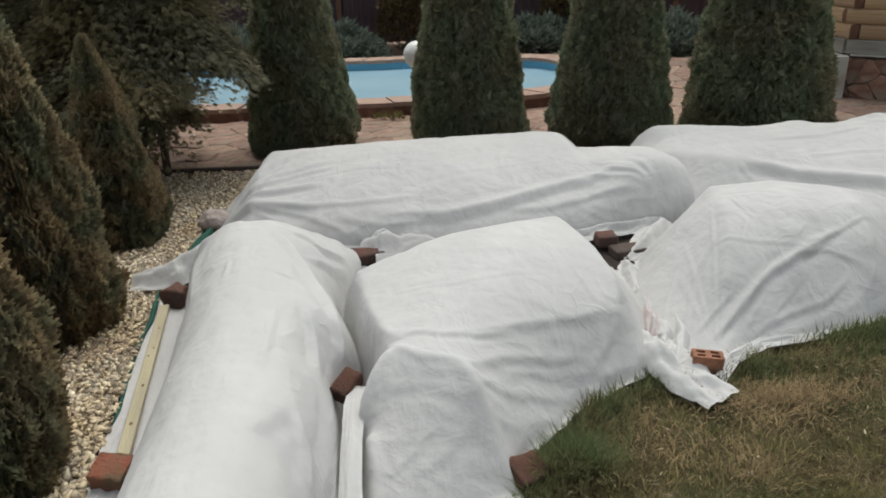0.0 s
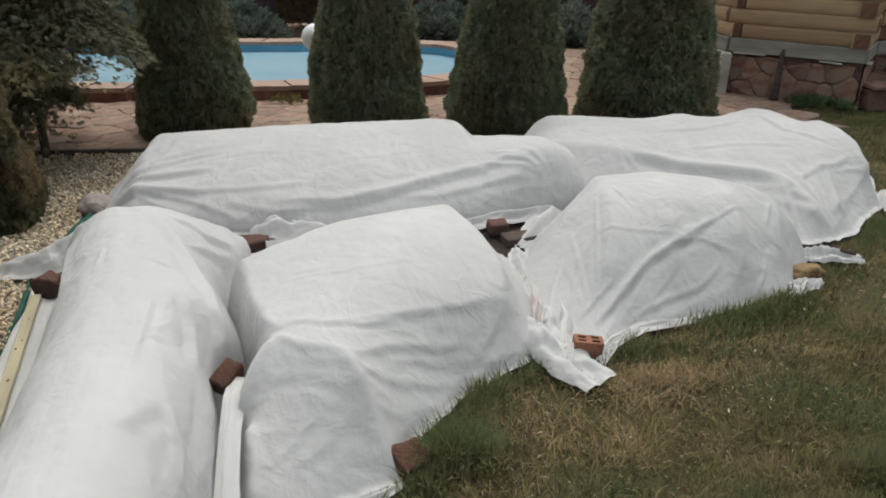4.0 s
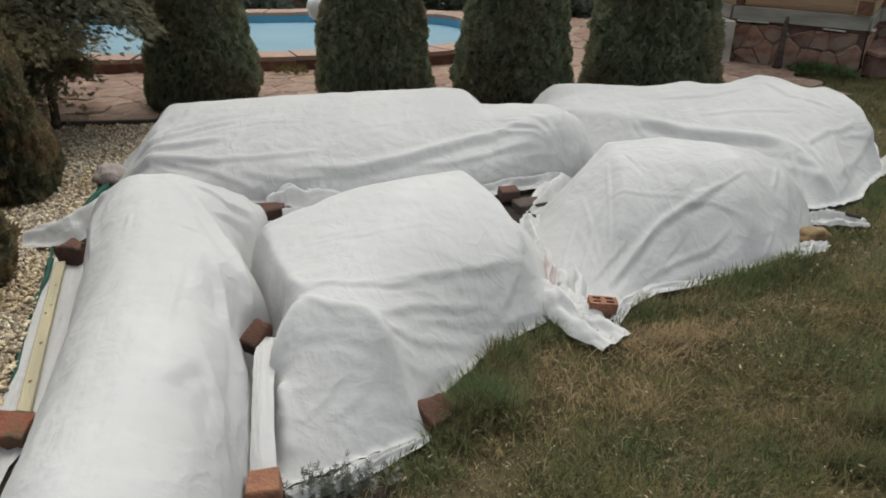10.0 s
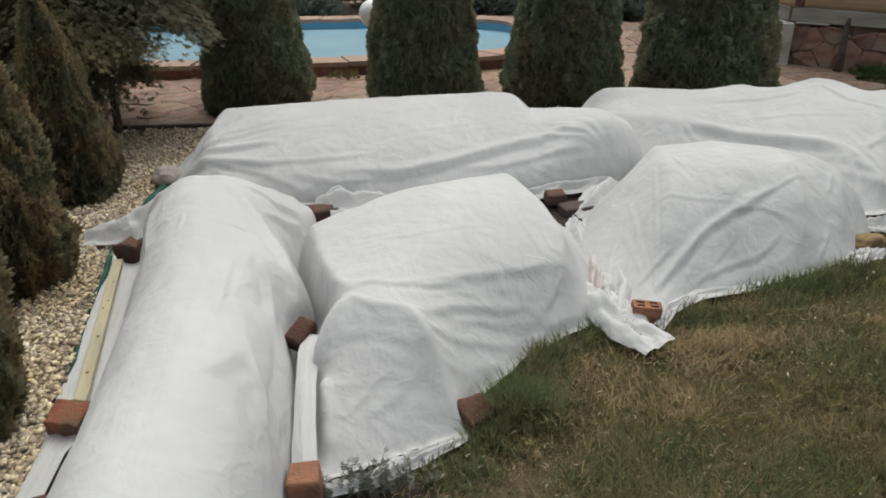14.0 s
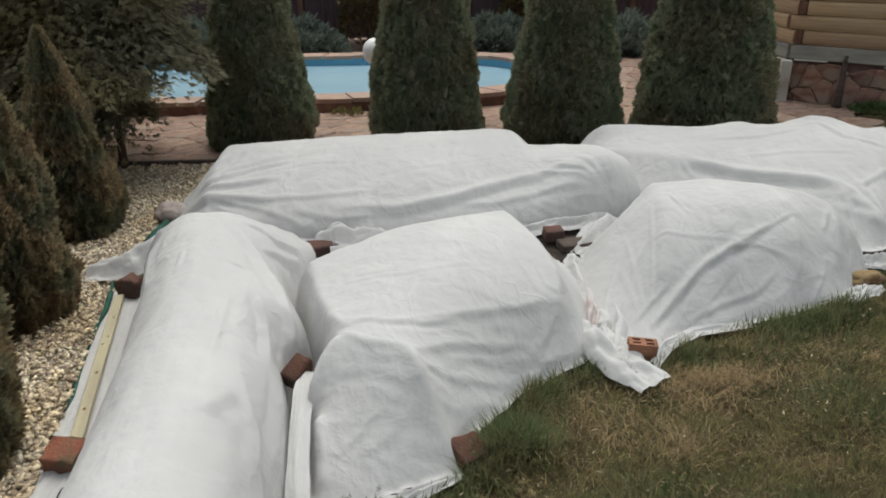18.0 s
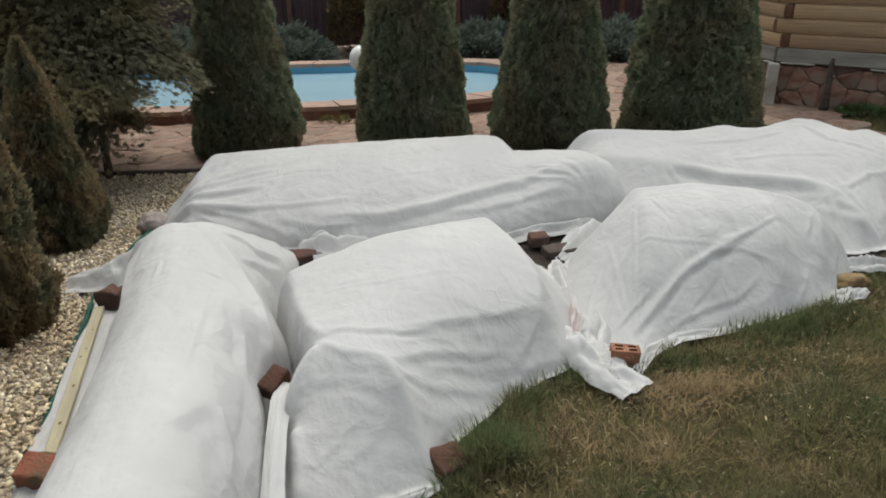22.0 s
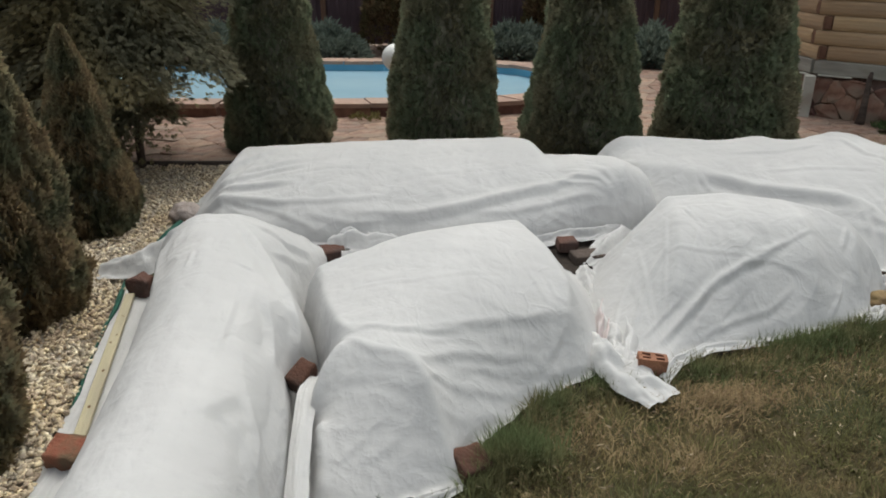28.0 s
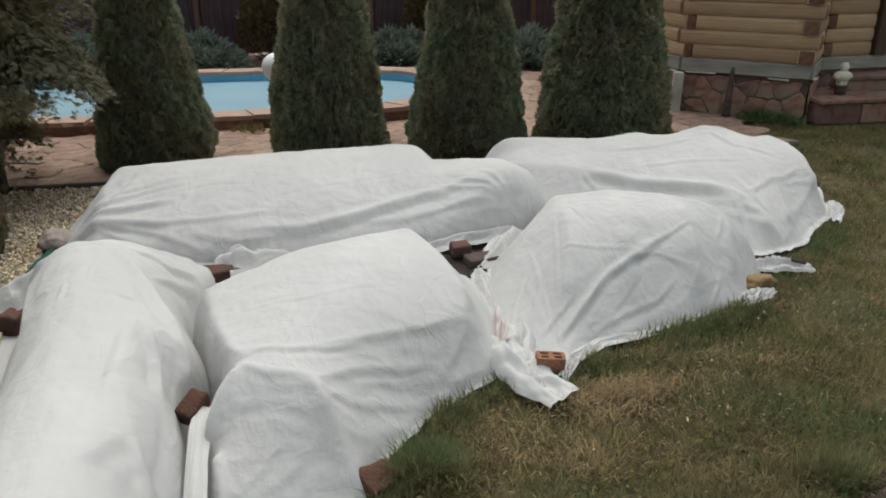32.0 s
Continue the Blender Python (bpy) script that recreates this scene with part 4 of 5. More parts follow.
def stone(label, x, y, z, rz, mat, size, seed):
    """A water-worn stone: a ball flattened, dented and slightly faceted."""
    bm = bmesh.new()
    bmesh.ops.create_icosphere(bm, subdivisions=4, radius=0.5)
    for v in bm.verts:
        p = v.co.normalized()
        v.co = v.co * (1 + 0.22 * noise.noise(p * 1.7 + Vector((seed, 0, 0))) + 0.07 * noise.noise(p * 5 + Vector((0, seed, 0))) + 0.02 * noise.noise(p * 14))
        v.co.z = max(v.co.z, -0.36)
    bmesh.ops.scale(bm, vec=size, verts=bm.verts)
    ob = new("stone", bm_mesh("stone", bm, mat, True))
    ob.matrix_basis = pose(x, y, z, 0, 0, rz)
    return tagged(ob, label, "stone", "bricks weighing down the fleece")


stone("rounded tan stone at the hem of the fleece", 2.19, 2.955, 0.026, 6, YELLOWSTONE, (0.19, 0.11, 0.078), 2.0)
stone("pinkish grey stone beside the covered bed", -1.315, 4.12, 0.04, 20, GREYSTONE, (0.18, 0.16, 0.12), 5.0)


def hollow_brick():
    """Half a perforated brick: a grid top with four rectangular holes going down."""
    bm = bmesh.new()
    xs = [-0.055, -0.041, -0.010, 0.010, 0.041, 0.055]
    ys = [-0.029, -0.020, -0.005, 0.006, 0.020, 0.029]
    top = {(i, j): bm.verts.new((x, y, 0.074)) for i, x in enumerate(xs) for j, y in enumerate(ys)}
    for i in range(5):
        for j in range(5):
            f = bm.faces.new((top[i, j], top[i + 1, j], top[i + 1, j + 1], top[i, j + 1]))
            if i in (1, 3) and j in (1, 3):
                r = bmesh.ops.extrude_discrete_faces(bm, faces=[f])["faces"][0]
                for v in r.verts:
                    v.co.z -= 0.055
    rim = [top[i, 0] for i in range(6)] + [top[5, j] for j in range(1, 6)] + [top[i, 5] for i in range(4, -1, -1)] + [top[0, j] for j in range(4, 0, -1)]
    low = [bm.verts.new((v.co.x, v.co.y, 0)) for v in rim]
    for k in range(len(rim)):
        bm.faces.new((rim[k], low[k], low[(k + 1) % len(rim)], rim[(k + 1) % len(rim)]))
    bmesh.ops.recalc_face_normals(bm, faces=bm.faces)
    rough_up(bm, 0.0018, 40, 2)
    ob = new("perforated_brick", bm_mesh("perforated_brick", bm, BRICK_ORANGE))
    ob.matrix_basis = pose(0.952, 2.378, 0.006, 2, 4, -8)
    return tagged(ob, "orange perforated half brick with four square holes on the fleece", "brick", "bricks weighing down the fleece")


hollow_brick()


def pine_board():
    ob = thing("wooden_board", "pale narrow pine board with dark knots lying on the fleece strip", "board", pose(-1.152, 2.49, 0.03, 0, 0, 11.3))
    part("plank", bm_mesh("plank", box_bm(0.042, 1.12, 0.018, 0.003, 1), BOARD), ob)
    for k, (dx, dy, r) in enumerate(((0.004, -0.12, 0.006), (-0.006, 0.1, 0.005), (0.007, 0.16, 0.004), (0.0, -0.36, 0.006), (0.006, 0.33, 0.004))):
        bm = bmesh.new()
        bmesh.ops.create_circle(bm, cap_ends=True, radius=r, segments=10)
        bmesh.ops.scale(bm, vec=(1, 1.6, 1), verts=bm.verts)
        part("knot", bm_mesh("knot", bm, KNOT), ob, "", pose(dx, dy, 0.0096))


pine_board()
bm = tube_bm([(-1.30, 3.95, 0.04), (-1.325, 3.79, 0.03), (-1.35, 3.57, 0.02), (-1.365, 3.3, 0.012), (-1.315, 3.05, 0.018), (-1.29, 2.93, 0.014), (-1.275, 2.775, 0.012),
              (-1.238, 2.54, 0.010), (-1.178, 2.268, 0.008), (-1.16, 2.1, 0.0)], [0.016, 0.022, 0.014, 0.008, 0.014, 0.012, 0.007, 0.005, 0.006, 0.004], 8)
rough_up(bm, 0.006, 30, 12)
tagged(new("green_netting_roll", bm_mesh("green_netting_roll", bm, NET, True)), "thin dark green netting edge between gravel and fleece", "netting")
bm = tube_bm([(2.31, 3.23, 0.03), (2.40, 3.165, 0.06), (2.53, 3.075, 0.05)], [0.012, 0.011, 0.010], 7)
tagged(new("wooden_stick", bm_mesh("wooden_stick", bm, DARKWOOD, True)), "dark reddish stick lying across the loose fleece", "stick")
ob = new("edging_board", bm_mesh("edging_board", box_bm(0.42, 0.018, 0.03, 0.004, 1), DARKWOOD))
ob.matrix_basis = pose(2.02, 2.775, 0.012, 0, 0, 27)
tagged(ob, "dark weathered wooden edging strip under the fleece hem", "edging")
bm = bmesh.new()
bmesh.ops.create_grid(bm, x_segments=24, y_segments=14, size=0.5)
for v in bm.verts:
    u, w = v.co.x * 2, v.co.y * 2
    edge = 1 + 0.28 * noise.noise(Vector((u * 2.6, w * 2.6, 4.0)))
    v.co.x, v.co.y = 0.085 * edge * u * math.sqrt(1 - w * w / 2), 0.028 * edge * w * math.sqrt(1 - u * u / 2) + 0.012 * u * u
    v.co.z = 0.012 + 0.014 * noise.noise(v.co * 26) + 0.010 * abs(noise.noise(v.co * 60))
bmesh.ops.solidify(bm, geom=bm.faces[:], thickness=0.0025)
ob = new("plastic_scrap", bm_mesh("plastic_scrap", bm, TEAL, True))
ob.matrix_basis = pose(1.895, 1.57, 0.03, 6, 0, 20)
tagged(ob, "crumpled teal plastic scrap lying in the grass", "plastic")


bm = bmesh.new()
bmesh.ops.create_grid(bm, x_segments=40, y_segments=30, size=0.5)
for v in bm.verts:
    u, w = v.co.x * 2, v.co.y * 2
    v.co.x, v.co.y = 0.42 * u * math.sqrt(1 - w * w / 2), 0.21 * w * math.sqrt(1 - u * u / 2)
    v.co *= 1 + 0.2 * noise.noise(Vector((u * 2, w * 2, 1)))
    d = max(1 - u * u, 0) * max(1 - w * w, 0)
    v.co.z = (0.035 + 0.02 * noise.noise(v.co * 18) + 0.012 * noise.noise(v.co * 45)) * min(d * 3, 1) - 0.02
ob = new("bare_soil", bm_mesh("bare_soil", bm, EARTH, True))
ob.matrix_basis = pose(2.06, 1.42, 0.0, 0, 0, -8)
tagged(ob, "bare dark soil patch in the lawn", "soil", kind="structure")
for x, y, sz in ((1.93, 1.47, 0.014), (2.03, 1.40, 0.012)):
    bm = bmesh.new()
    bmesh.ops.create_icosphere(bm, subdivisions=2, radius=sz)
    rough_up(bm, sz * 0.7, 30, x * 9)
    ob = new("pebble", bm_mesh("pebble", bm, GREYSTONE, True))
    ob.matrix_basis = pose(x, y, 0.02)
    tagged(ob, "small pale stone lying on the dark soil", "stone", "pebbles on the bare soil")


# ---- pool ----
POOL = (-1.5, 8.17, 2.93, 1.15)


def pool_ring(off, k, count):
    cx, cy, a, b = POOL
    t = k * math.tau / count
    c, s = math.cos(t), math.sin(t)
    return (cx + (a + off) * math.copysign(abs(c) ** 0.5, c), cy + (b + off) * math.copysign(abs(s) ** 0.5, s))


pool = thing("swimming_pool", "in-ground swimming pool with blue liner and terracotta coping", "pool", kind="structure")
N = 96
verts = [(*pool_ring(0.0, k, N), 0.12) for k in range(N)] + [(*pool_ring(-0.02, k, N), -1.2) for k in range(N)]
faces = [(k, (k + 1) % N, N + (k + 1) % N, N + k) for k in range(N)] + [tuple(range(2 * N - 1, N - 1, -1))]
part("pool_liner", mesh("pool_liner", verts, faces, LINER, True), pool, "light blue pool liner")
part("water", mesh("water", [(*pool_ring(0.001, k, N), 0.01) for k in range(N)], [tuple(range(N))], WATER), pool, "still pale blue pool water")
bm = tube_bm([(-0.40, 9.315, -0.6), (-0.40, 9.312, 0.09)], [0.012, 0.012], 6)
part("liner_seam", bm_mesh("liner_seam", bm, LINER, True), pool, "welded seam of the liner")
rng = random.Random(5)
# tiles follow the rim at even lengths
rim = [pool_ring(0.0, k, 720) for k in range(720)]
lens = np.cumsum([0] + [math.dist(rim[k], rim[(k + 1) % 720]) for k in range(720)])
count = int(lens[-1] / 0.33)
cuts = [int(np.searchsorted(lens, lens[-1] * q / count)) for q in range(count + 1)]
for q in range(count):
    ks = np.linspace(cuts[q] + 0.15, cuts[q + 1] - 0.15, 4)
    inner = [pool_ring(-0.02, k, 720) for k in ks]
    outer = [pool_ring(0.24, k, 720) for k in ks]
    ring = inner + outer[::-1]
    top = 0.13 + rng.uniform(-0.004, 0.004)
    v = [(x, y, top - 0.04) for x, y in ring] + [(x, y, top) for x, y in ring]
    f = [tuple(range(8, 16))] + [(k, (k + 1) % 8, 8 + (k + 1) % 8, 8 + k) for k in range(8)]
    part("coping_tile", mesh("coping_tile", v, f, COPING), pool)
    o2 = [pool_ring(0.22, k, 720) for k in ks]
    i2 = [pool_ring(0.05, k, 720) for k in ks]
    ring = i2 + o2[::-1]
    g = rng.uniform(0.0, 0.02)
    ring = [(x + g * 0.4, y - g) for x, y in ring]
    v = [(x, y, -0.03) for x, y in ring] + [(x, y, 0.088) for x, y in ring]
    part("riser_stone", mesh("riser_stone", v, f, RISER), pool)


# ---- log house ----
def wall_frame(p, q):
    d = Vector((q[0] - p[0], q[1] - p[1], 0))
    return d.length, Matrix.Translation((p[0], p[1], 0)) @ Matrix.Rotation(math.atan2(d.y, d.x), 4, "Z")


def log_mesh(length):
    """A log of a machined profile: flat bed joints, rounded outside, along x, its outer face at y = 0."""
    prof = [(0.14, 0.0), (0.012, 0.0), (0.002, 0.006), (-0.007, 0.03), (-0.010, 0.065), (-0.007, 0.10), (0.002, 0.124), (0.012, 0.13), (0.14, 0.13)]
    n = len(prof)
    segs = 5
    v = [(length * i / segs, y + 0.004 * noise.noise(Vector((i, z * 9, length))), z) for i in range(segs + 1) for y, z in prof]
    f = [(i * n + k, (i + 1) * n + k, (i + 1) * n + k + 1, i * n + k + 1) for i in range(segs) for k in range(n - 1)]
    f += [tuple(range(n - 1, -1, -1)), tuple(range(segs * n, segs * n + n))]
    return mesh("log", v, f, LOG)


K = [(3.55, 8.15), (3.70, 6.91), (4.60, 6.16), (5.02, 6.64), (7.6, 6.85), (8.2, 9.5), (3.9, 9.9)]
house = thing("log_house", "small log house of varnished timber on a red stone plinth", "house")
v = [(x, y, -0.03) for x, y in K] + [(x, y, 0.40) for x, y in K]
cxy = (sum(k[0] for k in K) / 7, sum(k[1] for k in K) / 7)
v = [(x + (cxy[0] - x) * 0.02, y + (cxy[1] - y) * 0.02, z) for x, y, z in v]
part("plinth", mesh("plinth", v, [(k, (k + 1) % 7, 7 + (k + 1) % 7, 7 + k) for k in range(7)] + [tuple(range(7, 14))], PLINTH_JOINT), house, "dark mortared plinth")
log_cache = {}
for w in range(7):
    p, q = K[w], K[(w + 1) % 7]
    L, M = wall_frame(p, q)
    me = bm_mesh("sill_beam", box_bm(L - 0.02, 0.15, 0.125, 0.006, 1), SILL)
    part("sill_beam", me, house, "weathered grey painted sill beam", M @ pose(L / 2, 0.06, 0.452))
    for c in range(15):
        z = 0.517 + c * 0.131
        a, b = (-0.03, L + 0.03) if (c + w) % 2 == 0 else (0.10, L - 0.10)
        if w == 3:
            a, b = (a, 0.55)
        key = round(b - a, 3)
        if key not in log_cache:
            log_cache[key] = log_mesh(b - a)
        part("log", log_cache[key], house, "", M @ pose(a, 0.0, z))
        if (c + w) % 2 == 0:
            if "cut" not in log_cache:
                log_cache["cut"] = bm_mesh("log_end", box_bm(0.012, 0.125, 0.118, 0.005, 1), LOG_END)
            for u in ((a, b) if w != 3 else (a,)):
                part("log_end", log_cache["cut"], house, "", M @ pose(u, 0.062, z + 0.065))
        else:
            for e, u in ((0, 0.048), (1, L - 0.048)):
                if "end" not in log_cache:
                    log_cache["end"] = bm_mesh("log_end", box_bm(0.088, 0.12, 0.115, 0.012, 2), LOG_END)
                part("log_end", log_cache["end"], house, "", M @ pose(u, 0.048, z + 0.065))
L, M = wall_frame(K[3], K[4])
door = part("door", bm_mesh("door", box_bm(0.78, 0.05, 1.85, 0.006, 1), DOORWOOD), house, "brown wooden door", M @ pose(1.12, 0.05, 1.46))
for dx in (-0.26, 0.0, 0.26):
    part("door_board", bm_mesh("door_board", box_bm(0.24, 0.02, 1.8, 0.008, 1), DOORWOOD), door, "", pose(dx, -0.03, 0))
for u in (0.64, 1.60):
    part("door_frame", bm_mesh("door_frame", box_bm(0.14, 0.16, 1.95, 0.008, 1), FRAMEWOOD), house, "dark brown door jamb", M @ pose(u, 0.03, 1.49))
part("door_frame", bm_mesh("door_frame", box_bm(1.1, 0.16, 0.12, 0.008, 1), FRAMEWOOD), house, "dark brown door head", M @ pose(1.12, 0.03, 2.43))
part("wall_panel", bm_mesh("wall_panel", box_bm(0.75, 0.12, 1.95, 0.01, 1), LOG), house, "varnished timber wall", M @ pose(2.05, 0.06, 1.49))
v = [(x + (x - cxy[0]) * 0.12, y + (y - cxy[1]) * 0.12, 2.46) for x, y in K] + [(cxy[0], cxy[1], 3.9)]
part("roof", mesh("roof", v, [(k, (k + 1) % 7, 7) for k in range(7)] + [tuple(range(6, -1, -1))], ROOFING), house, "brown shingled roof")
for w in (0, 1, 2, 3):
    L, M = wall_frame(K[w], K[w + 1])
    for c, ring in cells((-0.02, L + 0.02), (-0.1, 0.42), 0.19, 0.4, 40 + w, 0.007):
        ring = [Vector((min(max(p.x, 0.01), L - 0.01), min(max(p.y, -0.02), 0.352))) for p in ring]
        c = Vector((min(max(c.x, 0.03), L - 0.03), min(max(c.y, 0.0), 0.35)))
        v, f = slab(ragged(ring, 0.10, rng), c, 0.020, 0.018, 0.008, rng)
        part("plinth_stone", mesh("plinth_stone", v, f, PLINTH), house, "", M @ Matrix.Translation((c.x, 0.0, c.y)) @ Matrix.Rotation(radians(90), 4, "X"))
for w in (0, 1, 2, 3):
    L, M = wall_frame(K[w], K[w + 1])
    x = 0.06
    while x < L - 0.15:
        ln = rng.uniform(0.12, 0.34)
        bm = box_bm(min(ln, L - x - 0.03), 0.05, 0.012, 0.003, 1)
        rough_up(bm, 0.006, 9, x + w)
        if rng.random() < 0.6:
            part("flashing_strip", bm_mesh("flashing_strip", bm, POSTPAINT), house, "flaking white strip below the sill", M @ pose(x + ln / 2, -0.022, 0.379 + rng.uniform(-0.006, 0.004), 0, rng.uniform(-3, 3), 0))
        else:
            bm.free()
        x += ln + rng.uniform(0.03, 0.2)
bm = box_bm(0.092, 0.10, 0.40, 0.006, 2)
rough_up(bm, 0.004, 9, 4)
ob = new("corner_post", bm_mesh("corner_post", bm, POSTPAINT))
ob.matrix_basis = pose(3.645, 6.82, 0.185, 0, 0, -20)
tagged(ob, "chalky white painted post under the house corner", "post")
bm = tube_bm([(4.02, 6.52, -0.02), (4.03, 6.52, 0.10), (4.03, 6.52, 0.28), (4.04, 6.53, 0.42), (4.045, 6.53, 0.46)], [0.045, 0.032, 0.026, 0.020, 0.012], 8)
rough_up(bm, 0.012, 12, 9)
tagged(new("wooden_stake", bm_mesh("wooden_stake", bm, DARKWOOD, True)), "dark rotten wooden stake against the stone plinth", "stake")
steps = thing("stone_steps", "two low red stone steps before the house door", "steps", kind="structure")
for (x0, x1, y0, y1, z1, seed) in ((4.66, 7.6, 6.08, 6.64, 0.22, 1), (5.20, 7.6, 6.46, 6.80, 0.36, 2)):
    x = x0
    while x < x1:
        wdt = rng.uniform(0.34, 0.5)
        bm = box_bm(min(wdt, x1 - x + 0.05) - 0.012, y1 - y0, z1 - 0.035, 0.02, 2)
        rough_up(bm, 0.012, 7, x)
        part("step_stone", bm_mesh("step_stone", bm, PLINTH), steps, "", pose(x + wdt / 2, (y0 + y1) / 2, (z1 - 0.035) / 2 - 0.01))
        bm = box_bm(min(wdt, x1 - x + 0.05) - 0.008, y1 - y0 + 0.04, 0.035, 0.008, 2)
        rough_up(bm, 0.005, 9, x)
        part("tread_slab", bm_mesh("tread_slab", bm, PLINTH), steps, "", pose(x + wdt / 2, (y0 + y1) / 2 - 0.02, z1 - 0.02))
        x += wdt

# pale garden figure on a dark pot on the step: one plain mesh
bm = bmesh.new()
for z, r, h in ((0.085, 0.088, 0.052), (0.060, 0.062, 0.050), (0.165, 0.044, 0.046)):
    r_ = bmesh.ops.create_uvsphere(bm, u_segments=20, v_segments=12, radius=1)["verts"]
    bmesh.ops.scale(bm, vec=(r, r * 0.8, h), verts=r_)
    bmesh.ops.translate(bm, vec=(0, 0, z), verts=r_)
r_ = bmesh.ops.create_cone(bm, cap_ends=True, segments=18, radius1=0.05, radius2=0.04, depth=0.05)["verts"]
bmesh.ops.translate(bm, vec=(0, 0, 0.025), verts=r_)
rough_up(bm, 0.006, 22, 3)
ob = new("garden_figurine", bm_mesh("garden_figurine", bm, PLASTER, True))
ob.matrix_basis = pose(5.03, 6.30, 0.305)
tagged(ob, "small cream plaster garden ornament on a dark pot", "figurine")
bm = tube_bm([(0, 0, 0), (0, 0, 0.01), (0, 0, 0.075), (0, 0, 0.09)], [0.042, 0.045, 0.056, 0.06], 18)
ob = new("garden_pot", bm_mesh("garden_pot", bm, DARKWOOD, True))
ob.matrix_basis = pose(5.03, 6.30, 0.215)
tagged(ob, "small dark garden pot on the stone step", "pot")

# globe lamp by the pool
lamp = thing("globe_lamp", "white opal globe garden lamp on a short black post", "lamp", pose(-0.16, 6.62, 0))
bm = bmesh.new()
bmesh.ops.create_uvsphere(bm, u_segments=32, v_segments=18, radius=0.115)
part("globe", bm_mesh("globe", bm, GLOBE, True), lamp, "white opal globe", pose(0, 0, 0.57))
part("post", bm_mesh("post", tube_bm([(0, 0, 0), (0, 0, 0.03), (0, 0, 0.032), (0, 0, 0.43)], [0.05, 0.05, 0.024, 0.022], 14), BLACKMETAL, True), lamp, "black metal post")
part("collar", bm_mesh("collar", tube_bm([(0, 0, 0.42), (0, 0, 0.44), (0, 0, 0.475)], [0.03, 0.05, 0.055], 16), BLACKMETAL, True), lamp, "black lamp collar")

# fence behind the pool and beside the garden
fence = thing("metal_fence", "dark maroon corrugated sheet metal fence with brown posts", "fence")


def corrugated(length, height):
    xs, zs = [], []
    x = 0.0
    while x < length:
        for dx, d in ((0, 0), (0.045, 0), (0.06, -0.018), (0.105, -0.018)):
            xs.append(min(x + dx, length))
            zs.append(d)
        x += 0.12
    v = [(a, b, 0.03) for a, b in zip(xs, zs)] + [(a, b, height) for a, b in zip(xs, zs)]
    n = len(xs)
    return mesh("fence_sheet", v, [(k, k + 1, n + k + 1, n + k) for k in range(n - 1)], FENCE)


SHEET = corrugated(2.5, 2.0)
POSTM = bm_mesh("fence_post", box_bm(0.07, 0.07, 2.05, 0.005, 1, False), FENCEPOST)
for k in range(9):
    part("fence_sheet", SHEET, fence, "", pose(-13.9 + k * 2.5, 11.7, 0))
    part("fence_post", POSTM, fence, "", pose(-13.9 + k * 2.5, 11.66, -0.03))
for k in range(6):
    part("fence_sheet", SHEET, fence, "", pose(-5.6, -1.5 + k * 2.5, 0, 0, 0, 90))
    part("fence_post", POSTM, fence, "", pose(-5.57, -1.5 + k * 2.5, -0.03))
edge = new("path_edging", bm_mesh("path_edging", box_bm(5.4, 0.025, 0.05, 0.004, 1), DARKWOOD))
edge.matrix_basis = pose(-1.4, 5.225, 0.012)
tagged(edge, "dark edging strip between gravel and flagstones", "edging", kind="structure")


# ---- foliage ----
def kites(p, d, s, l, w, fan):
    """Leaflets: for each spray at p, kites along d turned in the plane of d and s by the fan's angles."""
    V, T = [], []
    n = len(p)
    for a in fan:
        dr = d * math.cos(a) + s * math.sin(a)
        pr = -d * math.sin(a) + s * math.cos(a)
        ll = (l * (1 - 0.35 * abs(a)))[:, None]
        ww = w[:, None]
        V.append(np.stack([p, p + dr * ll * 0.5 + pr * ww, p + dr * ll, p + dr * ll * 0.5 - pr * ww], 1))
    V = np.concatenate(V)
    k = np.arange(len(V))[:, None] * 4
    T = np.concatenate([k + np.array([[0, 1, 2]]), k + np.array([[0, 2, 3]])])
    return V.reshape(-1, 3), T


def unit(a):
    return a / (np.linalg.norm(a, axis=-1, keepdims=True) + 1e-9)


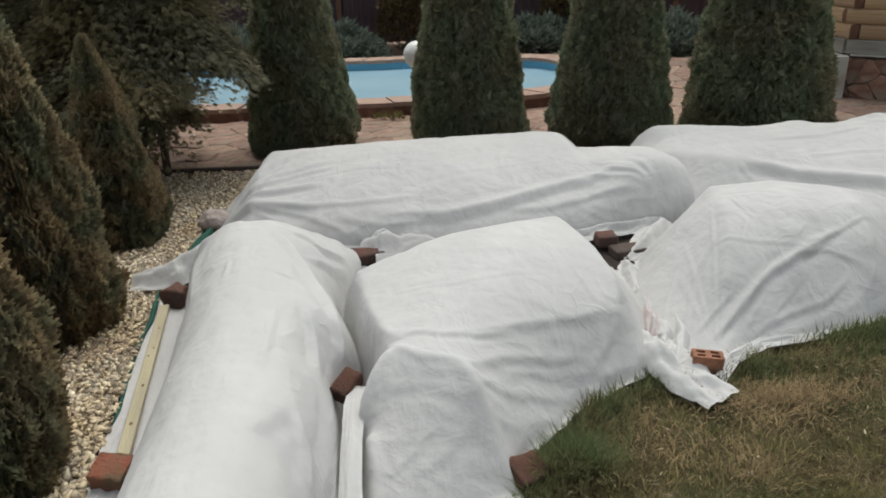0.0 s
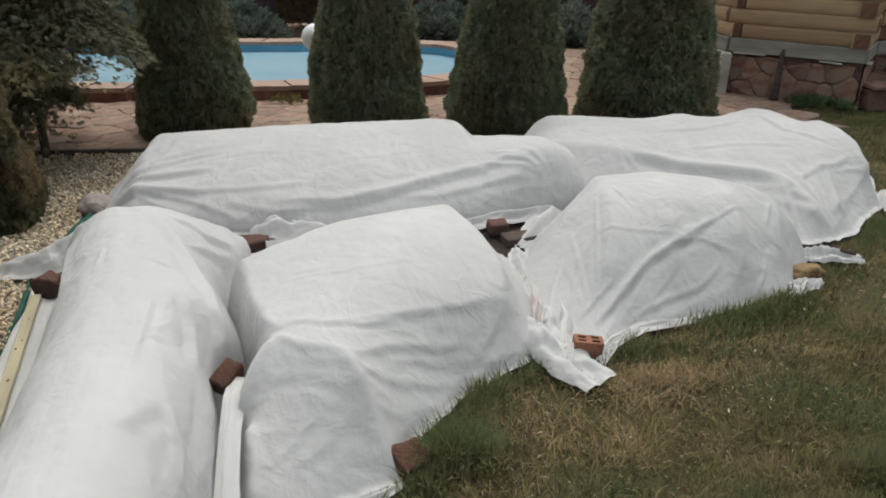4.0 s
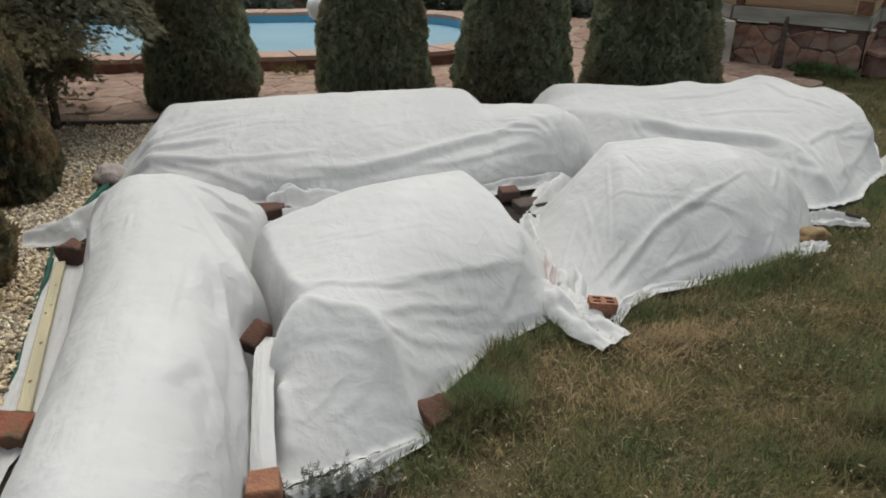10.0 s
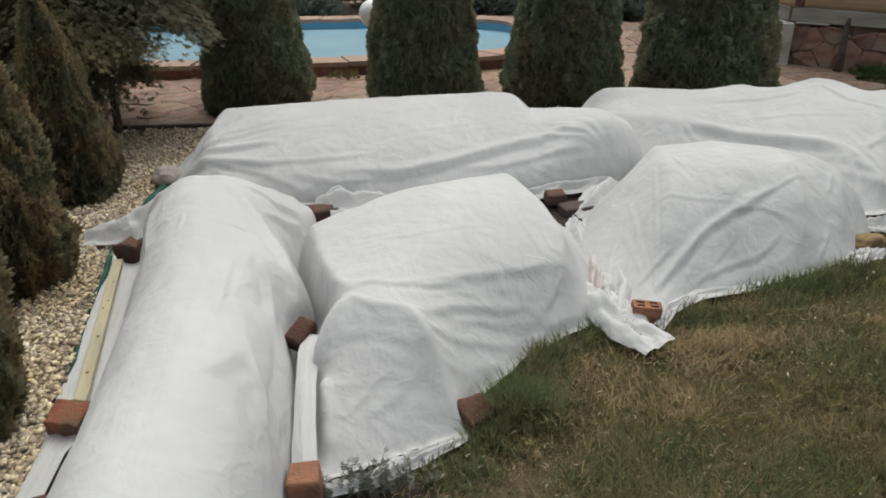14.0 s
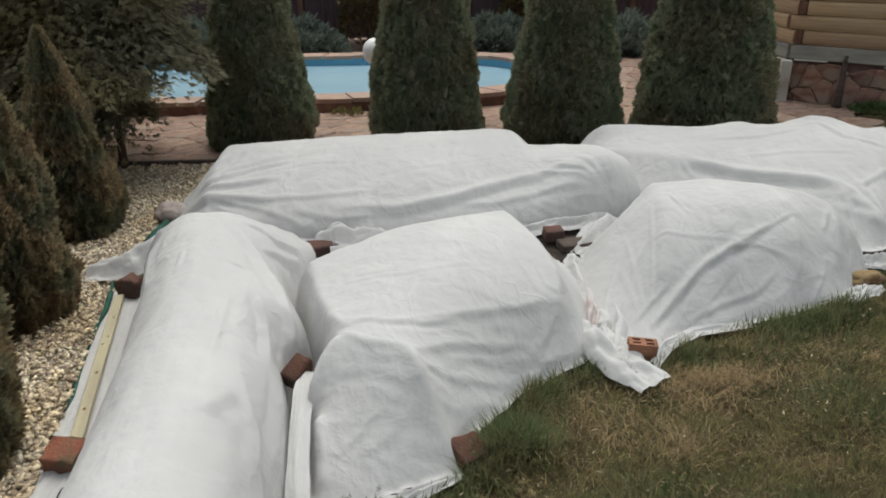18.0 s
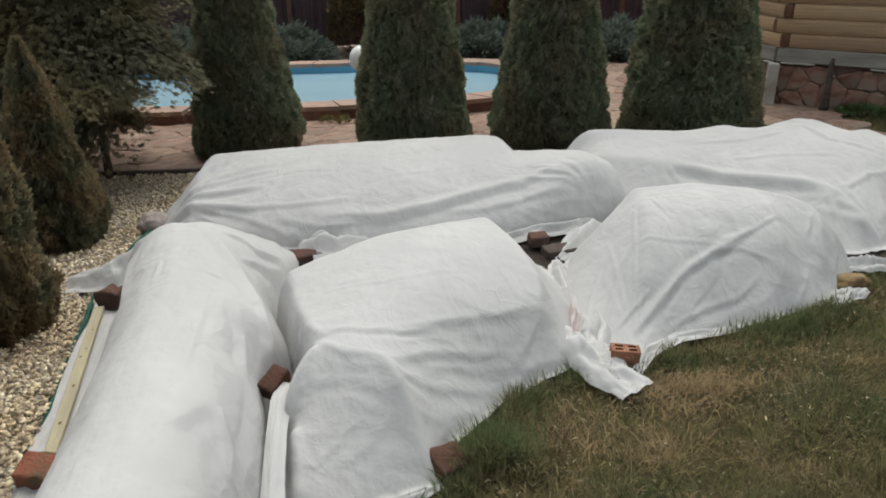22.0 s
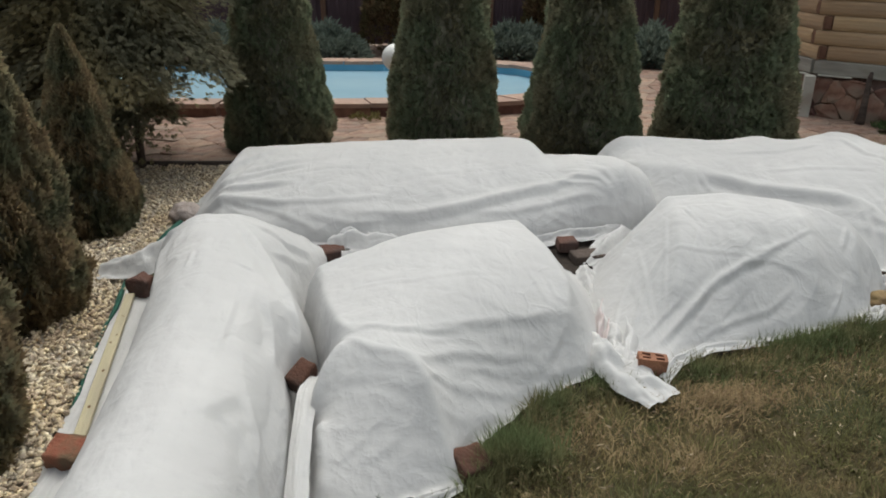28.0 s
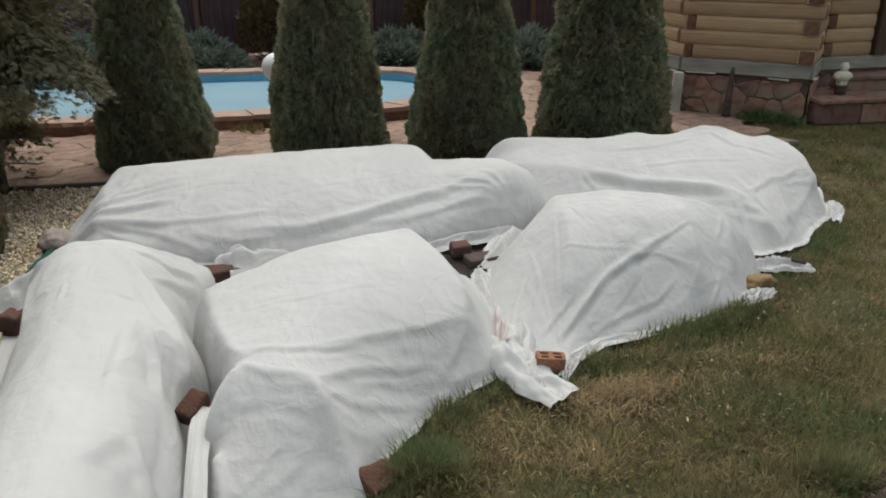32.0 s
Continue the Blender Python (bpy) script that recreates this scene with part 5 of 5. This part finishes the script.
def column_crown(height, radius, count, size, seed, mat, name="crown", point=1.0, shag=1.0):
    """Upright sprays of scale leaves over a tapered column with an uneven outline."""
    r = np.random.RandomState(seed)
    z = 0.02 + (height - 0.02) * r.rand(count) ** 1.25
    a = r.rand(count) * math.tau
    f = z / height
    rad = radius * np.clip((1 - f ** (1.3 * point)), 0.02, 1) * (0.86 + 0.14 * np.clip(z / 0.14, 0, 1))
    lump = np.array([noise.noise(Vector((math.cos(b) * 1.7, math.sin(b) * 1.7, zz * 3.2 + seed))) for b, zz in zip(a, z)])
    lump2 = np.array([noise.noise(Vector((math.cos(b) * 6, math.sin(b) * 6, zz * 9 + seed))) for b, zz in zip(a, z)])
    rad = rad * (0.92 + shag * (0.10 * lump + 0.07 * lump2)) * (1 - 0.16 * r.rand(count) ** 2)
    ra = np.stack([np.cos(a), np.sin(a), 0 * a], 1)
    p = ra * rad[:, None] + np.stack([0 * a, 0 * a, z], 1)
    d = unit(ra * (0.55 + 0.5 * r.rand(count))[:, None] + np.array([0, 0, 1]) * (0.2 + 0.9 * r.rand(count))[:, None] + r.normal(0, 0.22, (count, 3)))
    tang = np.stack([-np.sin(a), np.cos(a), 0 * a], 1) + r.normal(0, 0.5, (count, 3))
    s = unit(np.cross(d, unit(tang)))
    l = size * (0.6 + 0.8 * r.rand(count))
    V, T = kites(p, d, s, l, l * 0.17, (-0.8, -0.27, 0.27, 0.8))
    return tri_mesh(name, V, T, mat)


def core_mesh(height, radius, point=1.0):
    n, m = 20, 16
    v, f = [], []
    for i in range(m):
        t = i / (m - 1)
        rr = radius * max(1 - t ** (1.3 * point), 0.01) * 0.84 * (0.9 + 0.1 * min(t / 0.1, 1))
        v += [(rr * math.cos(k * math.tau / n), rr * math.sin(k * math.tau / n), 0.03 + t * height * 0.98) for k in range(n)]
    for i in range(m - 1):
        f += [(i * n + k, i * n + (k + 1) % n, (i + 1) * n + (k + 1) % n, (i + 1) * n + k) for k in range(n)]
    f += [tuple(range(n - 1, -1, -1))]
    return mesh("inner_foliage", v, f, DARKCORE, True)


CROWN = column_crown(2.5, 0.53, 24000, 0.044, 3, THUJA, point=0.9, shag=1.3)
CORE = core_mesh(2.5, 0.51, 0.9)
TRUNK = bm_mesh("trunk", tube_bm([(0, 0, -0.03), (0.005, 0, 0.3), (0, 0.005, 1.2), (0, 0, 2.3)], [0.05, 0.045, 0.03, 0.01], 8), BARK, True)


LOW_TRUNK = bm_mesh("trunk", tube_bm([(0, 0, -0.03), (0.005, 0, 0.3), (0, 0.005, 0.7), (0, 0, 1.15)], [0.035, 0.03, 0.02, 0.006], 8), BARK, True)


def evergreen(label, x, y, rz, sx, sz, crown, core, group, trunk=TRUNK):
    t = thing("thuja_tree", label, "tree", pose(x, y, -0.02, 0, 0, rz), group)
    for nm, me in (("crown", crown), ("inner_foliage", core), ("trunk", trunk)):
        part(nm, me, t, "", Matrix.Diagonal((sx, sx, sz, 1)))
    return t


ROW = "row of dark green thujas by the pool"
evergreen("dense dark green columnar thuja at the flagstone path", -1.06, 5.80, 0, 0.86, 1.0, CROWN, CORE, ROW)
evergreen("dense dark green columnar thuja before the pool", 0.242, 5.78, 75, 0.935, 1.02, CROWN, CORE, ROW)
evergreen("dense dark green columnar thuja behind the covered beds", 1.34, 5.74, 150, 0.955, 1.0, CROWN, CORE, ROW)
evergreen("broad dark green columnar thuja beside the log house", 2.435, 5.70, 250, 1.13, 1.05, CROWN, CORE, ROW)
BCROWN = column_crown(1.40, 0.375, 17000, 0.046, 8, THUJA_BRONZE, point=1.6, shag=2.4)
BCORE = core_mesh(1.34, 0.32, 1.6)
SIDE = "bronze thujas along the gravel"
evergreen("small cone-shaped thuja of dark bronze green in gravel", -1.785, 3.95, 20, 0.64, 0.80, BCROWN, BCORE, SIDE, LOW_TRUNK)
evergreen("tall cone-shaped thuja of dark bronze green in gravel", -1.74, 2.90, 130, 0.86, 1.12, BCROWN, BCORE, SIDE, LOW_TRUNK)
evergreen("cone-shaped dark bronze thuja beside the fleece tunnel", -1.52, 1.93, 220, 0.86, 1.05, BCROWN, BCORE, SIDE, LOW_TRUNK)


def cypress():
    """A spreading conifer: trunk, limbs, and drooping sprays in flat fans."""
    t = thing("cypress_tree", "spreading conifer with drooping yellowish green sprays over the path", "tree", pose(-1.93, 5.16, -0.02))
    part("trunk", bm_mesh("trunk", tube_bm([(0, 0, 0), (0.008, 0.0, 0.4), (0.012, 0.02, 0.9), (0.0, 0.03, 2.6)], [0.03, 0.026, 0.022, 0.01], 9), BARK, True), t, "thin brown trunk")
    r = random.Random(21)
    P, D = [], []
    for k in range(96):
        z0 = 0.45 + 2.0 * (k / 96) ** 0.9
        a = k * 2.4 + r.uniform(-0.3, 0.3)
        reach = r.uniform(0.75, 1.15) * (1.15 - 0.2 * z0)
        count = 800
        if k % 8 == 3:
            z0, reach, count = 0.42 + 0.22 * r.random(), 0.26, 340
        elif math.cos(a) > 0.1:
            reach *= 0.72
            z0 = max(z0, 0.78 + 0.25 * r.random())
        elif math.sin(a) < -0.4:
            z0 = max(z0, 0.6)
        pts, rd = [], []
        for i in range(6):
            f = i / 5
            pts.append((math.cos(a) * reach * f, math.sin(a) * reach * f, z0 + 0.10 * math.sin(f * 3.1) * reach - 0.22 * f * f))
            rd.append(0.010 * (1 - f) + 0.003)
        part("limb", bm_mesh("limb", tube_bm(pts, rd, 5), BARK, True), t)
        for i in range(count):
            f = r.uniform(0.1, 1.0)
            q = f * 5
            i0 = min(int(q), 4)
            b = Vector(pts[i0]).lerp(Vector(pts[i0 + 1]), q - i0)
            off = r.gauss(0, 0.14 * (1.15 - f * 0.5))
            P.append((b.x - math.sin(a) * off, b.y + math.cos(a) * off, b.z + r.gauss(0, 0.03) - abs(off) * 0.4))
            D.append((math.cos(a) + r.gauss(0, 0.3) - math.sin(a) * off * 4, math.sin(a) + r.gauss(0, 0.3) + math.cos(a) * off * 4, -0.55 + r.gauss(0, 0.25)))
    P, D = np.array(P), unit(np.array(D))
    rr = np.random.RandomState(4)
    S = unit(np.cross(D, unit(np.array([0, 0, 1.0]) + rr.normal(0, 0.35, D.shape))))
    l = 0.055 * (0.5 + 0.8 * rr.rand(len(P)))
    V, T = kites(P, D, S, l, l * 0.085, (-0.36, 0.0, 0.36))
    part("crown", tri_mesh("crown", V, T, CYPRESS), t, "drooping sprays with yellowish tips")
    return t


CYP = cypress()
for x, y, rz in ((-3.1, 5.85, 130),):
    tagged(copy_thing(CYP, pose(x, y, -0.02, 0, 0, rz)), "dense dark conifer with drooping sprays behind the gravel")


def shrub_mesh(name, count, rx, ry, h, size, seed, mat, up=0.6):
    r = np.random.RandomState(seed)
    a, q = r.rand(count) * math.tau, r.rand(count) ** 0.5
    z = h * np.sqrt(np.clip(1 - q ** 2, 0.02, 1)) * (0.55 + 0.45 * r.rand(count))
    lump = np.array([noise.noise(Vector((math.cos(b) * c * 3, math.sin(b) * c * 3, seed))) for b, c in zip(a, q)])
    p = np.stack([np.cos(a) * q * rx, np.sin(a) * q * ry, np.maximum(z * (1 + 0.5 * lump), 0.02)], 1)
    d = unit(np.stack([np.cos(a) * q, np.sin(a) * q, up + 0 * a], 1) + r.normal(0, 0.35, (count, 3)))
    s = unit(np.cross(d, r.normal(0, 1, (count, 3))))
    l = size * (0.6 + 0.8 * r.rand(count))
    V, T = kites(p, d, s, l, l * 0.10, (-0.6, 0.0, 0.6))
    return tri_mesh(name, V, T, mat)


JM = shrub_mesh("foliage", 3600, 0.78, 0.5, 0.36, 0.13, 31, JUNIPER, 0.35)
BRANCH = bm_mesh("stem", tube_bm([(0, 0, -0.02), (0.1, 0.03, 0.1), (0.3, 0.1, 0.2)], [0.03, 0.025, 0.01], 6), BARK, True)
for k, (x, y, rz, sc) in enumerate(((-3.9, 10.6, 0, 1.0), (-2.6, 10.5, 60, 1.05), (-1.35, 10.55, 140, 1.0), (0.3, 10.75, 200, 0.9), (1.4, 10.7, 20, 1.0), (2.3, 10.4, 100, 1.1), (3.2, 10.2, 250, 1.0), (-5.0, 10.4, 320, 1.0))):
    t = thing("juniper_shrub", "low spreading blue green juniper behind the pool", "shrub", pose(x, y, -0.02, 0, 0, rz), "junipers along the fence")
    part("foliage", JM, t, "", Matrix.Diagonal((sc, sc, sc, 1)))
    part("stem", BRANCH, t)
RM = shrub_mesh("foliage", 3200, 0.45, 0.4, 1.2, 0.09, 33, RUSTY, 1.0)
for x, y in ((-0.35, 10.9), (1.95, 11.1)):
    t = thing("rusty_shrub", "rust brown leafy shrub against the dark fence", "shrub", pose(x, y, -0.02, 0, 0, x * 90), "rusty shrubs by the fence")
    part("foliage", RM, t)
    part("stem", BRANCH, t)
WM = shrub_mesh("weed_patch", 300, 0.27, 0.11, 0.075, 0.06, 35, WEED, 1.0)
for x, y, rz in ((4.30, 6.22, -38),):
    ob = new("weed_patch", WM)
    ob.matrix_basis = pose(x, y, -0.01, 0, 0, rz)
    tagged(ob, "fresh green weeds at the foot of the stone plinth", "weeds", "weeds by the house")


SPRIG = shrub_mesh("weed_tuft", 46, 0.07, 0.04, 0.06, 0.045, 37, WEED_PALE, 1.0)
for x, y, rz in ((-0.50, 6.66, 0), (-0.36, 6.62, 80), (0.62, 6.64, 200)):
    ob = new("weed_tuft", SPRIG)
    ob.matrix_basis = pose(x, y, 0.0, 0, 0, rz)
    tagged(ob, "small yellowish weed growing between the flagstones", "weeds", "weeds at the pool edge")


def lavender():
    r = random.Random(9)
    t = thing("lavender_plant", "small grey green lavender clump at the fleece hem", "plant", pose(-0.085, 1.545, -0.01))
    for k in range(64):
        a, ln = r.uniform(0, math.tau), r.uniform(0.04, 0.105)
        x0, y0 = r.gauss(0, 0.06), r.gauss(0, 0.022)
        tip = (x0 + math.cos(a) * 0.018, y0 + math.sin(a) * 0.018, ln)
        P = np.array([[x0 + (tip[0] - x0) * f, y0 + (tip[1] - y0) * f, ln * f] for f in np.linspace(0.15, 1, 16)])
        rr = np.random.RandomState(k)
        D = unit(rr.normal(0, 0.6, P.shape) + np.array([0, 0, 0.7]))
        S = unit(np.cross(D, rr.normal(0, 1, P.shape)))
        V, T = kites(P, D, S, np.full(len(P), 0.018), np.full(len(P), 0.0016), (-0.8, 0.0, 0.8))
        part("sprig", tri_mesh("sprig", V, T, LAVENDER), t)


lavender()

# ---- lawn ----
LAWN = [(-0.12, -1.5), (-0.1, 1.40), (0.02, 1.62), (0.2, 1.735), (0.315, 1.93), (0.45, 2.145), (0.61, 2.262), (0.77, 2.37), (1.05, 2.40), (1.27, 2.535), (1.55, 2.60), (1.85, 2.705),
        (2.12, 2.83), (2.34, 3.06), (2.50, 3.22), (2.76, 3.36), (2.98, 3.60), (3.22, 3.79), (3.40, 4.15), (3.52, 4.6), (3.60, 5.0), (3.35, 5.6), (3.9, 6.25), (4.4, 6.25), (4.8, 6.02), (7.5, 6.05), (7.5, -1.5)]


def blades(name, x, y, length, lean, width, seed, mat, label, category, z=-0.025, lie=0.0):
    r = np.random.RandomState(seed)
    n = len(x)
    a = r.rand(n) * math.tau
    if lie:
        flow = np.array([noise.noise(Vector((p * 3.4, q * 3.4, 5.0))) for p, q in zip(x, y)]) * 6 - 0.6
        a = np.where(r.rand(n) < lie, flow + r.normal(0, 0.8, n), a)
    dr = np.stack([np.cos(a), np.sin(a), 0 * a], 1)
    sd = np.stack([-np.sin(a), np.cos(a), 0 * a], 1)
    up = np.array([0, 0, 1.0])
    p = np.stack([x, y, np.full(n, z)], 1)
    ln = length[:, None]
    le = lean[:, None]
    m = p + up * ln * 0.55 * np.cos(le * 0.5) + dr * ln * 0.55 * np.sin(le * 0.5)
    tip = m + up * ln * 0.45 * np.cos(le) + dr * ln * 0.45 * np.sin(le)
    w = width[:, None]
    V = np.stack([p - sd * w, p + sd * w, m - sd * w * 0.8, m + sd * w * 0.8, tip], 1).reshape(-1, 3)
    k = np.arange(n)[:, None] * 5
    T = np.concatenate([k + np.array([[0, 1, 3]]), k + np.array([[0, 3, 2]]), k + np.array([[2, 3, 4]])])
    ob = new(name, tri_mesh(name, V, T, mat))
    return tagged(ob, label, category, kind="stuff")


r = np.random.RandomState(77)
n = 470000
gx = -0.2 + 7.7 * r.rand(n) ** 1.35
gy = np.where(r.rand(n) < 0.06, -1.5 + 2.5 * r.rand(n), 0.9 + 5.4 * r.rand(n) ** 1.5)
ok = inside(LAWN, gx, gy)
gx, gy = gx[ok], gy[ok]
bare = ((gx - 2.06) / 0.36) ** 2 + ((gy - 1.42) / 0.17) ** 2 > 1
gx, gy = gx[bare], gy[bare]
thin = np.array([noise.noise(Vector((a * 2.3, b * 2.3, 3.0))) for a, b in zip(gx[::1], gy[::1])])
keep_ = r.rand(len(gx)) < np.clip(0.8 + 0.6 * thin, 0.3, 1)
gx, gy, thin = gx[keep_], gy[keep_], thin[keep_]
blades("lawn_grass", gx, gy, (0.030 + 0.034 * r.rand(len(gx))) * (1 + 0.7 * thin), 0.95 + 0.62 * r.rand(len(gx)), 0.0010 + 0.0009 * r.rand(len(gx)), 1, GRASS,
       "matted short lawn of green and straw-coloured grass", "grass", lie=0.8)
n = 60000
fx, fy = 2.2 + 5.2 * r.rand(n) ** 1.2, 2.4 + 3.8 * r.rand(n)
ok = inside(LAWN, fx, fy)
fx, fy = fx[ok], fy[ok]
tuft = np.array([noise.noise(Vector((a * 2.0, b * 2.0, 21.0))) for a, b in zip(fx, fy)])
ok = r.rand(len(fx)) < np.clip(0.55 + 1.2 * tuft, 0.05, 1)
fx, fy = fx[ok], fy[ok]
green = [(1.75, 2.0, 0.14, 1300), (2.1, 2.35, 0.2, 1500), (1.3, 1.6, 0.12, 1000), (0.75, 1.62, 0.12, 900), (2.0, 1.8, 0.14, 1400), (1.0, 1.45, 0.12, 800), (1.5, 2.42, 0.1, 900), (0.6, 1.5, 0.1, 600)]
fx = np.concatenate([fx] + [r.normal(a, c, k) for a, b, c, k in green])
fy = np.concatenate([fy] + [r.normal(b, c * 0.6, k) for a, b, c, k in green])
ok = inside(LAWN, fx, fy)
fx, fy = fx[ok], fy[ok]
blades("green_grass", fx, fy, 0.035 + 0.03 * r.rand(len(fx)), 0.5 + 0.8 * r.rand(len(fx)), 0.0012 + 0.0008 * r.rand(len(fx)), 4, GRASS_TALL,
       "greener short grass towards the house", "grass")
n = 90000
dx, dy = -0.1 + 5.5 * r.rand(n) ** 1.2, 1.0 + 4.6 * r.rand(n) ** 1.3
ok = inside(LAWN, dx, dy)
dx, dy = dx[ok], dy[ok]
pat = np.array([noise.noise(Vector((a * 3.1, b * 3.1, 8.0))) for a, b in zip(dx, dy)])
spot = np.exp(-((dx - 1.22) ** 2 / 0.03 + (dy - 2.22) ** 2 / 0.006)) + np.exp(-((dx - 0.85) ** 2 / 0.02 + (dy - 1.98) ** 2 / 0.004)) * 0.7
ok = (r.rand(len(dx)) < np.clip(0.08 + pat * 0.8, 0, 0.5)) | (r.rand(len(dx)) < spot)
dx, dy = dx[ok], dy[ok]
dry = [(1.20, 2.20, 0.14, 0.05, 1500), (1.05, 2.10, 0.10, 0.06, 400), (0.62, 2.02, 0.10, 0.06, 350), (0.88, 1.86, 0.16, 0.06, 400), (1.75, 2.35, 0.2, 0.08, 400)]
dx = np.concatenate([dx] + [r.normal(a, c, k) for a, b, c, d, k in dry])
dy = np.concatenate([dy] + [r.normal(b, d, k) for a, b, c, d, k in dry])
ok = inside(LAWN, dx, dy)
dx, dy = dx[ok], dy[ok]
blades("dead_grass", dx, dy, 0.028 + 0.032 * r.rand(len(dx)), 1.35 + 0.25 * r.rand(len(dx)), 0.0007 + 0.0006 * r.rand(len(dx)), 2, STRAW,
       "flattened dry straw-coloured grass stalks", "grass", 0.002, lie=0.45)
# tall tufts along the covers
EDGE = LAWN[2:18]
ex, ey, el = [], [], []
rr = random.Random(13)
for (x0, y0), (x1, y1) in zip(EDGE, EDGE[1:]):
    L = math.dist((x0, y0), (x1, y1))
    nx_, ny_ = (y1 - y0) / L, -(x1 - x0) / L
    for k in range(int(L * 7500)):
        f, o = rr.random(), abs(rr.gauss(0, 0.07))
        x, y = x0 + (x1 - x0) * f + nx_ * o, y0 + (y1 - y0) * f + ny_ * o
        dens = 0.5 + 0.8 * noise.noise(Vector((x * 5, y * 5, 1.0)))
        if 0.82 < x < 1.12 and y > 2.1:
            dens *= 0.25
        if rr.random() < dens:
            ex.append(x)
            ey.append(y)
            el.append((0.055 + 0.065 * rr.random()) * (1.05 if 0.2 < x < 0.5 else 0.95 if 0.5 < x < 2.1 else 0.62) * (1 - min(o, 0.2) * 2))
for cx, cy, sd, num, hh in ((1.65, 1.625, 0.055, 1700, 0.12), (1.47, 1.49, 0.06, 900, 0.09), (0.36, 1.86, 0.07, 1500, 0.15)):
    for k in range(num):
        x, y = rr.gauss(cx, sd), rr.gauss(cy, sd * 0.55)
        if inside(LAWN, np.array([x]), np.array([y]))[0]:
            ex.append(x)
            ey.append(y)
            el.append(hh * (0.5 + 0.6 * rr.random()))
blades("tall_grass", np.array(ex), np.array(ey), np.array(el), 0.35 + 0.9 * r.rand(len(ex)), 0.0014 + 0.001 * r.rand(len(ex)), 3, GRASS_TALL,
       "taller green grass fringe along the covers", "grass")
# dry leaves on the lawn
rr = random.Random(3)
lv, lf = [], []
for k in range(6000):
    x, y = 0.1 + 4.4 * rr.random() ** 1.2, 1.1 + 3.5 * rr.random() ** 1.3
    if not inside(LAWN, np.array([x]), np.array([y]))[0]:
        continue
    a, s1, s2, t1 = rr.uniform(0, 6.3), 0.004 + 0.014 * rr.random() ** 1.6, 0.0006 + 0.0026 * rr.random() ** 4, rr.uniform(-0.004, 0.004)
    c, s = math.cos(a), math.sin(a)
    b = len(lv)
    z = rr.uniform(0.012, 0.026)
    lv += [(x - c * s1, y - s * s1, z), (x + s * s2, y - c * s2, z + t1), (x + c * s1, y + s * s1, z), (x - s * s2, y + c * s2, z + t1 + 0.003)]
    lf += [(b, b + 1, b + 2), (b, b + 2, b + 3)]
CHIP = material("pale_dry_leaf", (0.26, 0.19, 0.115), (0.42, 0.34, 0.24), 20, 0.85, 0, 1, None, island=0.5)
tagged(new("dry_leaves", tri_mesh("dry_leaves", lv, lf, CHIP)), "scattered pale dry leaves and chips on the lawn", "leaves", kind="stuff")

# ---- gravel ----
chip = bmesh.new()
bmesh.ops.create_cube(chip, size=1.5)
bmesh.ops.triangulate(chip, faces=chip.faces[:])
IV = np.array([v.co[:] for v in chip.verts])
IT = np.array([[v.index for v in f.verts] for f in chip.faces])
chip.free()
r = np.random.RandomState(6)
n = 52000
px = -1.0 - 3.0 * r.rand(n) ** 2.0
py = 0.7 + 4.5 * r.rand(n)
GR = [(-4.6, -1.0), (-0.95, -1.0), (-1.0, 0.9), (-1.10, 1.75), (-1.19, 2.3), (-1.31, 2.97), (-1.39, 4.1), (-1.0, 5.2), (-4.6, 5.2)]
ok = inside(GR, px, py)
px, py = px[ok], py[ok]
n = len(px)
sz = (0.0045 + 0.0070 * r.rand(n) ** 1.4)[:, None, None]
sh = np.stack([0.8 + 0.6 * r.rand(n), 0.7 + 0.5 * r.rand(n), 0.45 + 0.35 * r.rand(n)], 1)[:, None, :]
V = IV[None] * (1 + 0.3 * r.normal(0, 1, (n, len(IV), 3)).clip(-1.2, 1.2)) * sh * sz
a = r.rand(n) * math.tau
c, s = np.cos(a)[:, None], np.sin(a)[:, None]
tl = r.normal(0, 0.45, (n, 1))
V = np.stack([V[..., 0] * c - V[..., 1] * s + px[:, None], V[..., 0] * s + V[..., 1] * c + py[:, None], V[..., 2] + V[..., 0] * tl + 0.006 + 0.012 * r.rand(n, 1)], -1)
T = IT[None] + (np.arange(n) * len(IV))[:, None, None]
tagged(new("gravel", tri_mesh("gravel", V.reshape(-1, 3), T.reshape(-1, 3), GRAVEL)), "pale cream and white marble gravel around the evergreens", "gravel", kind="stuff")

# ---- flagstones ----
pavement = thing("pavement", "reddish brown irregular flagstone paving round the pool", "pavement", kind="structure")
rng = random.Random(17)
for c, ring in cells((-4.6, 3.95), (5.40, 6.74), 0.25, 0.48, 3, 0.007):
    ring = [Vector((p.x, min(max(p.y, 5.25), 6.84))) for p in ring]
    v, f = slab(ragged(ring, 0.09, rng), c, 0.03, 0.008, 0.004, rng)
    part("flagstone", mesh("flagstone", v, f, SANDSTONE), pavement, "", Matrix.Translation((c.x, c.y, -0.02 + rng.uniform(-0.004, 0.004))))
for c, ring in cells((1.95, 3.4), (6.9, 10.0), 0.42, 0.36, 5, 0.012):
    v, f = slab(ragged(ring, 0.09, rng), c, 0.03, 0.008, 0.004, rng)
    part("flagstone", mesh("flagstone", v, f, SANDSTONE), pavement, "", Matrix.Translation((c.x, c.y, -0.02 + rng.uniform(-0.004, 0.004))))
